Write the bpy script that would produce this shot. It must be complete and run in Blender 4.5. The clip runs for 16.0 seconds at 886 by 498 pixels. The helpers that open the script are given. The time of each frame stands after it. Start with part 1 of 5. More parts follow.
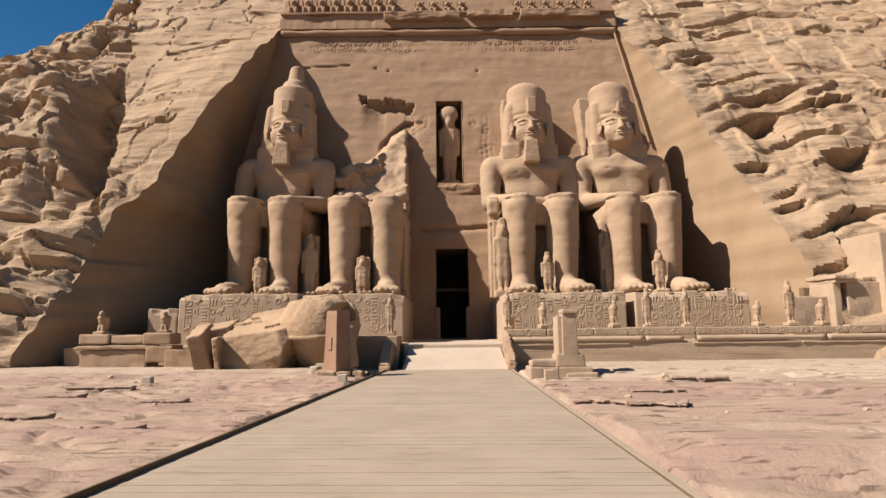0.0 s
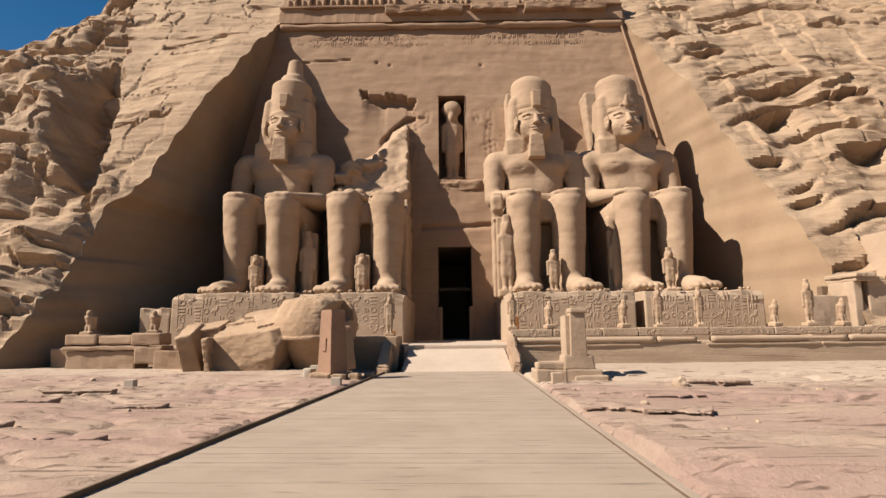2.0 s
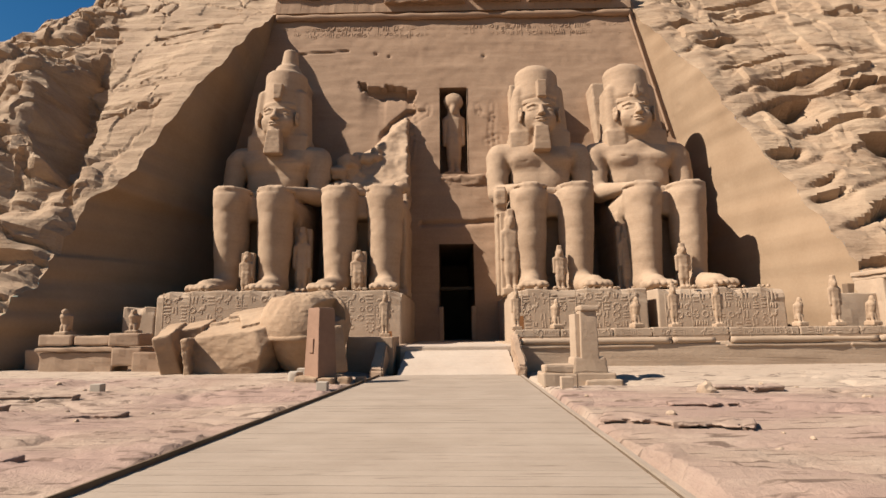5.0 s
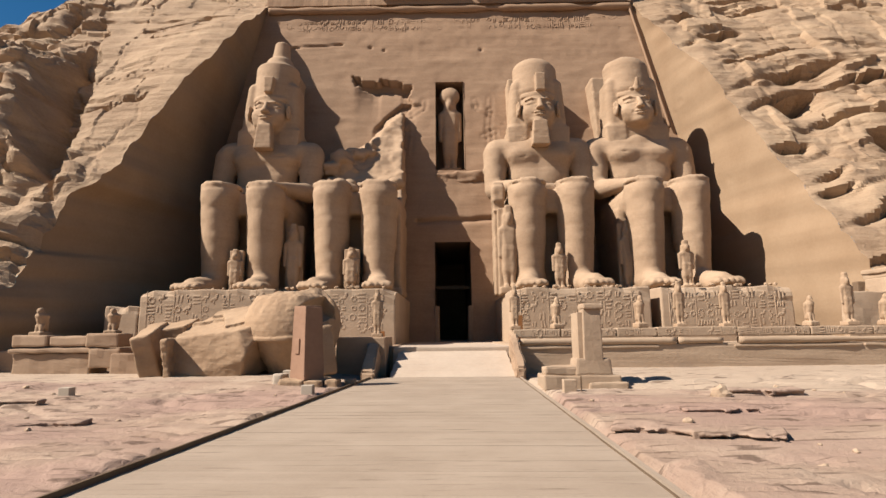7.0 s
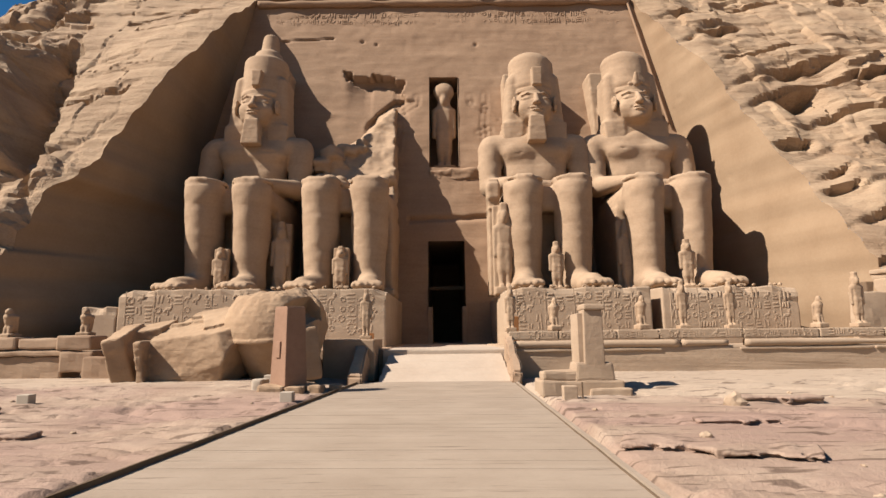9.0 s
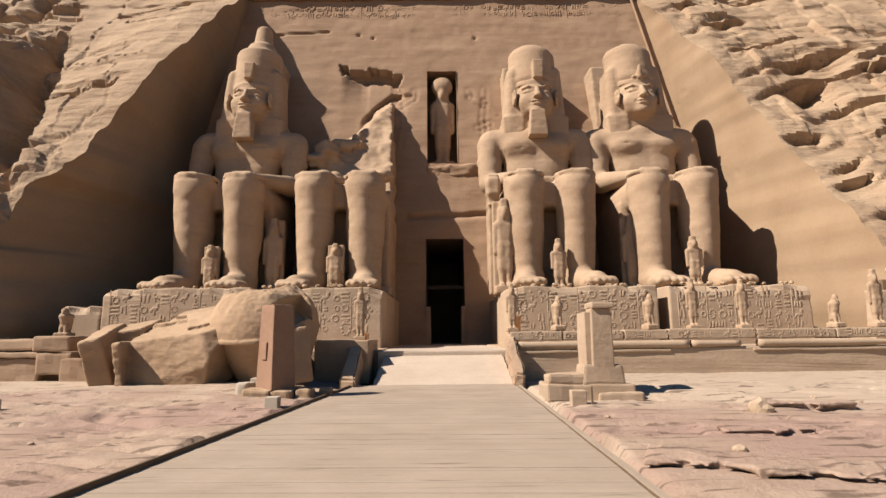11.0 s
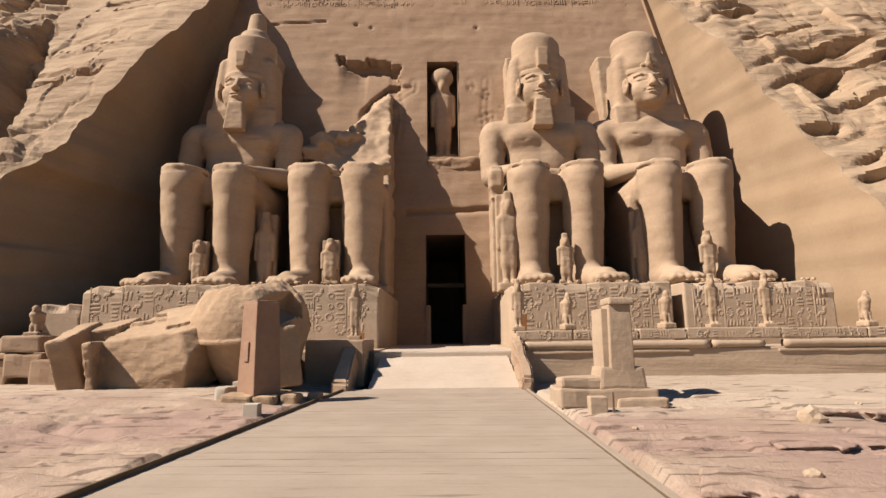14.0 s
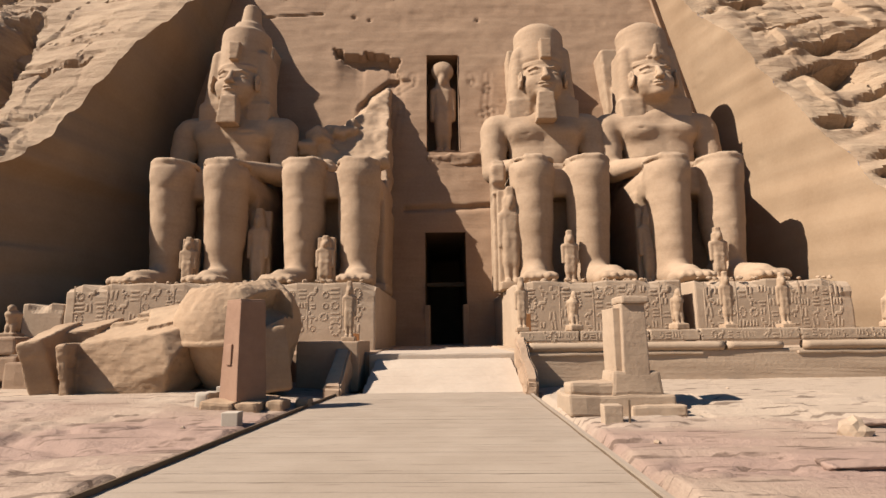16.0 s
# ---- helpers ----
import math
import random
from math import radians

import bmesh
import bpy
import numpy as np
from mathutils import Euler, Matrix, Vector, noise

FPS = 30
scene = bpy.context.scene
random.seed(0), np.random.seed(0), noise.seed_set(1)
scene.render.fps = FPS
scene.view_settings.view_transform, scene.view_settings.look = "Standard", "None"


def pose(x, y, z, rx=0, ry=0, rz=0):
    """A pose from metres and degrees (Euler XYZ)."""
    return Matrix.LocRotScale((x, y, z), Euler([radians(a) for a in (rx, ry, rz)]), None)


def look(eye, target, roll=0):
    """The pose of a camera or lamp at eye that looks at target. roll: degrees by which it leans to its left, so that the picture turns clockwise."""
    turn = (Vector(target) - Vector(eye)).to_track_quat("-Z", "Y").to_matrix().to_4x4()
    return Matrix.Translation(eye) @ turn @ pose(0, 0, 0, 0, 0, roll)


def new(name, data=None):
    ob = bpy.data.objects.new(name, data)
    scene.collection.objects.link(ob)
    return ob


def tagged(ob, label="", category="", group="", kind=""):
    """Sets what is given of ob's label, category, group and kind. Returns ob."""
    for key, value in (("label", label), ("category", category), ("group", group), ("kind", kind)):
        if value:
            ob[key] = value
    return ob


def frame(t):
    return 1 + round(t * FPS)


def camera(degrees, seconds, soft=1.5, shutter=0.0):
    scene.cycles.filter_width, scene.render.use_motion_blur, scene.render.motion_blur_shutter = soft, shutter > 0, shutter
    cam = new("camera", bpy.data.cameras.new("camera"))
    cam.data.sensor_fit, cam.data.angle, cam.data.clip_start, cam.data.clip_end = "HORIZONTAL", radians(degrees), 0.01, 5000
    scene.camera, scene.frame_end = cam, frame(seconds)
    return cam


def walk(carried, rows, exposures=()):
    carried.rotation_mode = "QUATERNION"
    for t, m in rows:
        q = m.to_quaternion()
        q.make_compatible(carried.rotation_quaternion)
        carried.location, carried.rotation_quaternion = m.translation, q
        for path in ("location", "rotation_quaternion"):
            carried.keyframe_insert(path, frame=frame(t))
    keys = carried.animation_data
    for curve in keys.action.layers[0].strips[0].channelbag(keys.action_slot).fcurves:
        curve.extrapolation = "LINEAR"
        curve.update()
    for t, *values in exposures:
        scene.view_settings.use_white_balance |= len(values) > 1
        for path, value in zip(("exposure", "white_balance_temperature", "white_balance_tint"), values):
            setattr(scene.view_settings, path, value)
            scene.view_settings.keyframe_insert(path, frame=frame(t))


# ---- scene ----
cam = camera(76.2, 16.0)
METRES, EYE, TILT, LEAN, TURN = 9.444, 1.7, 0.0, 0.0, 0.0
ROWS = [
    (0.0, 0.0, 0.0, 0.0, 0.09, 8.17, 0.64),
    (0.5, 0.004, 0.0343, -0.0, 0.17, 8.17, 0.64),
    (1.0, 0.0076, 0.0677, -0.0014, 0.27, 8.2, 0.62),
    (1.5, 0.01, 0.1014, -0.0003, 0.36, 8.21, 0.61),
    (2.0, 0.0137, 0.135, -0.0022, 0.51, 8.24, 0.61),
    (2.5, 0.0189, 0.17, -0.0043, 0.64, 8.26, 0.63),
    (3.0, 0.0209, 0.2022, -0.0046, 0.76, 8.28, 0.61),
    (3.5, 0.0223, 0.237, -0.0031, 0.87, 8.27, 0.61),
    (4.0, 0.0263, 0.2686, -0.0041, 0.95, 8.3, 0.62),
    (6.5, 0.0416, 0.4285, -0.0134, 0.73, 8.46, 0.61),
    (7.0, 0.0421, 0.458, -0.0127, 0.62, 8.47, 0.63),
    (7.5, 0.0443, 0.4893, -0.0121, 0.47, 8.51, 0.63),
    (8.0, 0.0486, 0.5222, -0.0103, 0.33, 8.54, 0.63),
    (8.5, 0.0517, 0.5513, -0.0102, 0.23, 8.58, 0.63),
    (9.0, 0.0536, 0.5846, -0.0088, 0.12, 8.58, 0.63),
    (11.5, 0.055, 0.7338, -0.0113, -0.03, 8.66, 0.65),
    (12.0, 0.0549, 0.7611, -0.0121, -0.02, 8.66, 0.65),
    (12.5, 0.0518, 0.7895, -0.0116, -0.01, 8.67, 0.65),
    (13.0, 0.0499, 0.8192, -0.012, 0.0, 8.68, 0.65),
    (13.5, 0.0514, 0.85, -0.0124, -0.0, 8.67, 0.66),
    (14.0, 0.0529, 0.8768, -0.0134, -0.0, 8.68, 0.66),
    (14.5, 0.0517, 0.909, -0.0113, 0.02, 8.67, 0.66),
    (15.0, 0.0516, 0.9389, -0.0121, 0.03, 8.68, 0.66),
    (15.5, 0.0544, 0.9668, -0.0105, 0.04, 8.68, 0.66),
    (16.0, 0.0575, 0.9957, -0.0103, 0.06, 8.7, 0.66),
]
walk(cam, [(t, pose(0, 0, EYE, TILT, LEAN, TURN) @ pose(METRES * x, METRES * y, METRES * z, 90 + pitch, roll, yaw)) for t, x, y, z, yaw, pitch, roll in ROWS])

# ---- light ----
world = bpy.data.worlds.new("sky")
scene.world = world
world.use_nodes = True
SUN = Vector((1.0, 0.33, -1.0)).normalized()
wn = world.node_tree.nodes
sky = wn.new("ShaderNodeTexSky")
sky.sky_type = "NISHITA"
sky.sun_disc = False
sky.sun_elevation = math.asin(-SUN.z)
sky.sun_rotation = math.atan2(-SUN.x, -SUN.y)
sky.altitude = 200
sky.air_density, sky.dust_density, sky.ozone_density = 1.25, 0.3, 3.0
deep = wn.new("ShaderNodeHueSaturation")
deep.inputs["Saturation"].default_value = 1.4
world.node_tree.links.new(sky.outputs[0], deep.inputs["Color"])
world.node_tree.links.new(deep.outputs[0], wn["Background"].inputs[0])
wn["Background"].inputs[1].default_value = 0.036
sun = new("sun", bpy.data.lights.new("sun", "SUN"))
sun.data.energy, sun.data.angle, sun.data.color = 5.0, radians(0.5), (1.0, 0.915, 0.825)
sun.matrix_world = look((0, 0, 60), Vector((0, 0, 60)) + SUN)
scene.view_settings.exposure = 0.92


# ---- materials ----
def stone(name, dark, light, scale=1.0, bump=0.3, strata=0.0, rough=0.9, grain=6.0, streak=0.0, pieces=0.0, patch=None, drift=None, craggy=False, flecks=None):
    """Sandstone: broad stains, fine grain, optional bedding lines."""
    m = bpy.data.materials.new(name)
    m.use_nodes = True
    t = m.node_tree
    n, l = t.nodes, t.links
    p = n["Principled BSDF"]
    p.inputs["Roughness"].default_value = rough
    p.inputs["Specular IOR Level"].default_value = 0.15
    co = n.new("ShaderNodeTexCoord")
    big = n.new("ShaderNodeTexNoise")
    big.inputs["Scale"].default_value = 0.35 * scale
    big.inputs["Detail"].default_value = 6
    big.inputs["Roughness"].default_value = 0.6
    fine = n.new("ShaderNodeTexNoise")
    fine.inputs["Scale"].default_value = grain * scale
    fine.inputs["Detail"].default_value = 5
    fine.inputs["Roughness"].default_value = 0.7
    stretch = n.new("ShaderNodeMapping")
    stretch.inputs["Scale"].default_value = (0.16, 0.16, 2.6)
    bed = n.new("ShaderNodeTexNoise")
    bed.inputs["Scale"].default_value = 0.8 * scale
    bed.inputs["Detail"].default_value = 7
    bed.inputs["Roughness"].default_value = 0.65
    geo = n.new("ShaderNodeNewGeometry")
    pos = geo.outputs["Position"]
    l.new(pos, big.inputs["Vector"])
    l.new(pos, fine.inputs["Vector"])
    l.new(pos, stretch.inputs["Vector"])
    l.new(stretch.outputs[0], bed.inputs["Vector"])
    def mixv(a, b, f):
        x = n.new("ShaderNodeMath")
        x.operation = "MULTIPLY_ADD"
        l.new(b, x.inputs[0])
        x.inputs[1].default_value = f
        if isinstance(a, float):
            x.inputs[2].default_value = a
        else:
            l.new(a, x.inputs[2])
        return x.outputs[0]
    v = mixv(0.0, big.outputs["Fac"], 0.55 - 0.3 * strata)
    v = mixv(v, fine.outputs["Fac"], 0.25)
    v = mixv(v, bed.outputs["Fac"], 0.2 + 0.3 * strata)
    if pieces:
        info = n.new("ShaderNodeObjectInfo")
        v = mixv(v, info.outputs["Random"], pieces)
    ramp = n.new("ShaderNodeValToRGB")
    e = ramp.color_ramp.elements
    e[0].position, e[0].color = 0.34, (*dark, 1)
    e[1].position, e[1].color = 0.66 + pieces, (*light, 1)
    l.new(v, ramp.inputs[0])
    colour = ramp.outputs[0]
    if patch:
        wide = n.new("ShaderNodeMapping")
        wide.inputs["Scale"].default_value = (0.10, 0.34, 0.3)
        l.new(pos, wide.inputs["Vector"])
        area = n.new("ShaderNodeTexNoise")
        area.inputs["Scale"].default_value = 1.0
        area.inputs["Detail"].default_value = 8
        l.new(wide.outputs[0], area.inputs["Vector"])
        edge = n.new("ShaderNodeMapRange")
        edge.inputs["From Min"].default_value, edge.inputs["From Max"].default_value = 0.43, 0.57
        l.new(area.outputs["Fac"], edge.inputs["Value"])
        mix = n.new("ShaderNodeMix")
        mix.data_type = "RGBA"
        l.new(edge.outputs[0], mix.inputs["Factor"])
        l.new(colour, mix.inputs[6])
        mix.inputs[7].default_value = (*patch, 1)
        colour = mix.outputs[2]
    if drift:
        # pale sand lies over the rock beyond a wavering line
        where = n.new("ShaderNodeSeparateXYZ")
        l.new(pos, where.inputs[0])
        line = mixv(where.outputs["Y"], big.outputs["Fac"], 5.0)
        north = n.new("ShaderNodeMath")
        north.operation = "GREATER_THAN"
        l.new(where.outputs["X"], north.inputs[0])
        north.inputs[1].default_value = 0.0
        line = mixv(line, north.outputs[0], 4.0)
        spread = n.new("ShaderNodeMapRange")
        spread.inputs["From Min"].default_value, spread.inputs["From Max"].default_value = 25.6, 28.4
        l.new(line, spread.inputs["Value"])
        pale = n.new("ShaderNodeMix")
        pale.data_type = "RGBA"
        l.new(spread.outputs[0], pale.inputs["Factor"])
        l.new(colour, pale.inputs[6])
        pale.inputs[7].default_value = (*drift, 1)
        colour = pale.outputs[2]
    if flecks:
        # short dark dashes along the grain: timber stains, painted crack shade on ground
        run = n.new("ShaderNodeMapping")
        run.inputs["Scale"].default_value = (1.1, 9.0, 1.0) if pieces else (0.9, 6.0, 1.0)
        l.new(pos, run.inputs["Vector"])
        dash = n.new("ShaderNodeTexNoise")
        dash.inputs["Scale"].default_value = 1.0
        dash.inputs["Detail"].default_value = 4
        l.new(run.outputs[0], dash.inputs["Vector"])
        soft = n.new("ShaderNodeMapRange")
        soft.inputs["From Min"].default_value, soft.inputs["From Max"].default_value = (0.6, 0.74) if pieces else (0.58, 0.64)
        soft.inputs["To Max"].default_value = 0.7
        l.new(dash.outputs["Fac"], soft.inputs["Value"])
        spot = n.new("ShaderNodeMix")
        spot.data_type = "RGBA"
        l.new(soft.outputs[0], spot.inputs["Factor"])
        l.new(colour, spot.inputs[6])
        spot.inputs[7].default_value = (*flecks, 1)
        colour = spot.outputs[2]
    l.new(colour, p.inputs["Base Color"])
    h = mixv(0.0, fine.outputs["Fac"], 0.5)
    h = mixv(h, bed.outputs["Fac"], 0.6 + strata)
    if craggy:
        crag = n.new("ShaderNodeTexNoise")
        crag.inputs["Scale"].default_value = 1.1
        crag.inputs["Detail"].default_value = 9
        crag.inputs["Roughness"].default_value = 0.65
        squash = n.new("ShaderNodeMapping")
        squash.inputs["Scale"].default_value = (0.5, 0.5, 1.5)
        l.new(pos, squash.inputs["Vector"])
        l.new(squash.outputs[0], crag.inputs["Vector"])
        h = mixv(h, crag.outputs["Fac"], 2.0)
    b = n.new("ShaderNodeBump")
    b.inputs["Strength"].default_value = bump
    b.inputs["Distance"].default_value = 0.12 / scale
    l.new(h, b.inputs["Height"])
    l.new(b.outputs[0], p.inputs["Normal"])
    return m


M_CLIFF = stone("cliff_sandstone", (0.231, 0.149, 0.092), (0.420, 0.301, 0.193), strata=0.6, bump=0.8, craggy=True)
M_FACADE = stone("dressed_sandstone", (0.225, 0.140, 0.087), (0.325, 0.216, 0.138), strata=0.3, bump=0.3)
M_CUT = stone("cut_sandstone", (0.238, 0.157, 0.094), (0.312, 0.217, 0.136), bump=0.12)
M_STATUE = stone("carved_sandstone", (0.266, 0.178, 0.112), (0.406, 0.286, 0.189), strata=0.2, bump=0.3)
M_BLOCK = stone("block_sandstone", (0.258, 0.168, 0.108), (0.395, 0.276, 0.183), bump=0.22)
M_PALE = stone("pale_block_sandstone", (0.300, 0.212, 0.142), (0.425, 0.312, 0.215), bump=0.3)
M_RED = stone("reddish_sandstone", (0.20, 0.115, 0.075), (0.29, 0.175, 0.115), bump=0.2)
M_FALLEN = stone("fallen_sandstone", (0.252, 0.160, 0.096), (0.392, 0.272, 0.173), bump=0.5, grain=4)
M_STEP = stone("pale_step_stone", (0.35, 0.268, 0.20), (0.445, 0.355, 0.272), bump=0.3)
# its flecks paint the shade of narrow cracks and undercut edges
M_GROUND = stone("rocky_desert_ground", (0.235, 0.155, 0.110), (0.395, 0.295, 0.215), scale=1.6, bump=0.9, patch=(0.285, 0.190, 0.145), drift=(0.375, 0.285, 0.208), flecks=(0.085, 0.052, 0.036))
M_PLANK = stone("weathered_timber", (0.250, 0.190, 0.138), (0.345, 0.272, 0.205), scale=2.0, bump=0.25, grain=10, pieces=0.08, flecks=(0.15, 0.108, 0.075))
# brown timber, darkened further so the kerb's shaded face is in its colour
M_KERB = stone("shaded_brown_timber", (0.10, 0.066, 0.040), (0.17, 0.118, 0.075), scale=2.0, bump=0.3)
M_WHITE = stone("pale_limestone", (0.36, 0.295, 0.225), (0.45, 0.375, 0.295), scale=3, bump=0.1)
M_WOOD = stone("orange_wood", (0.210, 0.087, 0.031), (0.308, 0.138, 0.054), scale=4, bump=0.1)
# stone darkened to hold the unlit interiors' shade; also colours the thin post
M_DARK = stone("interior_shade_and_post", (0.112, 0.072, 0.046), (0.182, 0.123, 0.077), bump=0.3)


# ---- mesh helpers ----
RNG = np.random.default_rng(7)
LATTICE = RNG.random((64, 64, 64)).astype(np.float32)


def vnoise(p):
    """Smooth value noise from -1 to 1 at points p (N, 3)."""
    p = np.asarray(p, dtype=np.float64)
    i = np.floor(p).astype(np.int64)
    f = p - i
    f = f * f * (3 - 2 * f)
    out = np.zeros(p.shape[:-1])
    for a in (0, 1):
        for b in (0, 1):
            for c in (0, 1):
                w = (f[..., 0] if a else 1 - f[..., 0]) * (f[..., 1] if b else 1 - f[..., 1]) * (f[..., 2] if c else 1 - f[..., 2])
                out += w * LATTICE[(i[..., 0] + a) % 64, (i[..., 1] + b) % 64, (i[..., 2] + c) % 64]
    return out * 2 - 1


def fbm(p, octaves=4, gain=0.5):
    p = np.asarray(p, dtype=np.float64)
    out, amp = 0.0, 1.0
    for k in range(octaves):
        out = out + amp * vnoise(p * 2.03 ** k + 11.3 * k)
        amp *= gain
    return out


def to_mesh(name, verts, faces, material, smooth=True):
    me = bpy.data.meshes.new(name)
    me.from_pydata(np.asarray(verts).tolist(), [], [list(f) for f in (faces.tolist() if isinstance(faces, np.ndarray) else faces)])
    me.materials.append(material)
    if smooth:
        me.polygons.foreach_set("use_smooth", np.ones(len(me.polygons), dtype=bool))
    me.update()
    return me


def under(ob, parent):
    if parent is not None:
        ob.parent = parent
        ob.matrix_parent_inverse = Matrix.Identity(4)
    return ob


def grid_faces(rows, cols, keep=None, flip=False):
    i, j = np.meshgrid(np.arange(rows - 1), np.arange(cols - 1), indexing="ij")
    a = i * cols + j
    q = np.stack([a, a + 1, a + cols + 1, a + cols], axis=-1)
    if flip:
        q = q[..., ::-1]
    return q[keep] if keep is not None else q.reshape(-1, 4)


def part(name, bm, material, parent=None, label="", smooth=False):
    me = bpy.data.meshes.new(name)
    bm.to_mesh(me)
    bm.free()
    me.materials.append(material)
    if smooth:
        me.polygons.foreach_set("use_smooth", np.ones(len(me.polygons), dtype=bool))
    ob = under(new(name, me), parent)
    return tagged(ob, label)


def rock_box(lo, hi, bevel=0.06, wear=0.03, cut=0.4, seed=0.0, bm=None, taper=0.0):
    """A worn stone block between two corners."""
    own = bm is None
    bm = bmesh.new()
    size = [max(h - l, 0.01) for l, h in zip(lo, hi)]
    bmesh.ops.create_cube(bm, size=1)
    for v in bm.verts:
        k = 1 - taper * (v.co.z + 0.5)
        v.co = Vector(((lo[0] + hi[0]) / 2 + v.co.x * size[0] * k, (lo[1] + hi[1]) / 2 + v.co.y * size[1] * k, (lo[2] + hi[2]) / 2 + v.co.z * size[2]))
    if bevel:
        bmesh.ops.bevel(bm, geom=list(bm.edges), offset=min(bevel, min(size) * 0.3), segments=2, affect="EDGES", profile=0.6)
    if wear:
        n = max(1, min(10, int(max(size) / cut)))
        if n > 1:
            bmesh.ops.subdivide_edges(bm, edges=[e for e in bm.edges if e.calc_length() > cut], cuts=n, use_grid_fill=True)
        for v in bm.verts:
            v.co += Vector(noise.noise_vector(v.co * 1.3 + Vector((seed, 0, 0)))) * wear + Vector(noise.noise_vector(v.co * 4.1 + Vector((0, seed, 0)))) * wear * 0.4
    return bm


def block(name, lo, hi, material, parent=None, label="", **k):
    return part(name, rock_box(lo, hi, **k), material, parent, label)


class Carving:
    """A solid on a grid of distances, made of rounded forms that melt into one another."""

    def __init__(self, lo, hi, res):
        self.lo, self.res = np.array(lo, float), res
        self.n = np.ceil((np.array(hi) - self.lo) / res).astype(int) + 1
        self.f = np.full(self.n, 50.0, dtype=np.float32)

    def span(self, lo, hi, pad):
        a = np.clip(np.floor((np.array(lo) - pad - self.lo) / self.res).astype(int), 0, self.n)
        b = np.clip(np.ceil((np.array(hi) + pad - self.lo) / self.res).astype(int) + 1, 0, self.n)
        sl = tuple(slice(p, q) for p, q in zip(a, b))
        ax = [self.lo[k] + self.res * np.arange(a[k], b[k]) for k in range(3)]
        return sl, ax[0][:, None, None], ax[1][None, :, None], ax[2][None, None, :]

    def put(self, sl, d, k, cut=False):
        f = self.f[sl]
        if f.size == 0:
            return
        if cut:
            f, d = -f, d
        if k > 0:
            h = np.clip(0.5 + 0.5 * (f - d) / k, 0, 1)
            r = f + (d - f) * h - k * h * (1 - h)
        else:
            r = np.minimum(f, d)
        self.f[sl] = -r if cut else r

    def cone(self, a, b, ra, rb, k=0.2, cut=False, sx=1.0, sy=1.0):
        """A rounded cone from a to b; sx, sy squeeze its section."""
        a, b = np.array(a, float), np.array(b, float)
        r = max(ra, rb) * max(sx, sy, 1)
        sl, x, y, z = self.span(np.minimum(a, b) - r, np.maximum(a, b) + r, k + 3 * self.res)
        d = b - a
        t = np.clip(((x - a[0]) * d[0] + (y - a[1]) * d[1] + (z - a[2]) * d[2]) / max(d @ d, 1e-9), 0, 1)
        q = np.sqrt(((x - a[0] - t * d[0]) / sx) ** 2 + ((y - a[1] - t * d[1]) / sy) ** 2 + (z - a[2] - t * d[2]) ** 2)
        self.put(sl, q - (ra + (rb - ra) * t), k, cut)

    def egg(self, c, r, k=0.2, cut=False):
        c, r = np.array(c, float), np.array(r, float)
        sl, x, y, z = self.span(c - r, c + r, k + 3 * self.res)
        q = np.sqrt(((x - c[0]) / r[0]) ** 2 + ((y - c[1]) / r[1]) ** 2 + ((z - c[2]) / r[2]) ** 2)
        self.put(sl, (q - 1) * r.min(), k, cut)

    def box(self, c, h, rnd=0.1, k=0.1, cut=False, top=1.0, topy=1.0, lean=0.0, turn=(0, 0, 0)):
        """A rounded box; top, topy: how wide its upper end is; lean: how far its upper end goes back; turn: degrees."""
        c, h = np.array(c, float), np.array(h, float)
        big = h * max(top, topy, 1) + abs(lean)
        if any(turn):
            big = np.full(3, np.linalg.norm(big))
        sl, x, y, z = self.span(c - big, c + big, k + 3 * self.res)
        x, y, z = x - c[0], y - c[1], z - c[2]
        if any(turn):
            m = np.array(Euler([radians(t) for t in turn]).to_matrix().transposed())
            x, y, z = (m[i, 0] * x + m[i, 1] * y + m[i, 2] * z for i in range(3))
        u = np.clip(z / h[2] * 0.5 + 0.5, 0, 1)
        wx, wy = h[0] * (1 + (top - 1) * u), h[1] * (1 + (topy - 1) * u)
        qx, qy, qz = np.abs(x) - wx + rnd, np.abs(y - lean * u) - wy + rnd, np.abs(z) - h[2] + rnd
        d = np.sqrt(np.maximum(qx, 0) ** 2 + np.maximum(qy, 0) ** 2 + np.maximum(qz, 0) ** 2) + np.minimum(np.maximum(np.maximum(qx, qy), qz), 0) - rnd
        self.put(sl, d, k, cut)

    def drum(self, c, r, h, rnd=0.2, k=0.1, top=1.0, lean=0.0):
        """An upright oval drum; top: how wide its upper end is."""
        c = np.array(c, float)
        big = np.array([r[0] * max(top, 1), r[1] * max(top, 1) + abs(lean), h])
        sl, x, y, z = self.span(c - big, c + big, k + 3 * self.res)
        x, y, z = x - c[0], y - c[1], z - c[2]
        u = np.clip(z / h * 0.5 + 0.5, 0, 1)
        s = 1 + (top - 1) * u
        q = (np.sqrt((x / (r[0] * s)) ** 2 + ((y - lean * u) / (r[1] * s)) ** 2) - 1) * min(r) + rnd
        w = np.abs(z) - h + rnd
        self.put(sl, np.sqrt(np.maximum(q, 0) ** 2 + np.maximum(w, 0) ** 2) + np.minimum(np.maximum(q, w), 0) - rnd, k)

    def half(self, c, normal, k=0.1):
        """Cuts away all on the normal's side of a plane."""
        nx, ny, nz = Vector(normal).normalized()
        sl, x, y, z = self.span(self.lo, self.lo + self.res * self.n, 0)
        self.put(sl, -(nx * (x - c[0]) + ny * (y - c[1]) + nz * (z - c[2])), k, True)

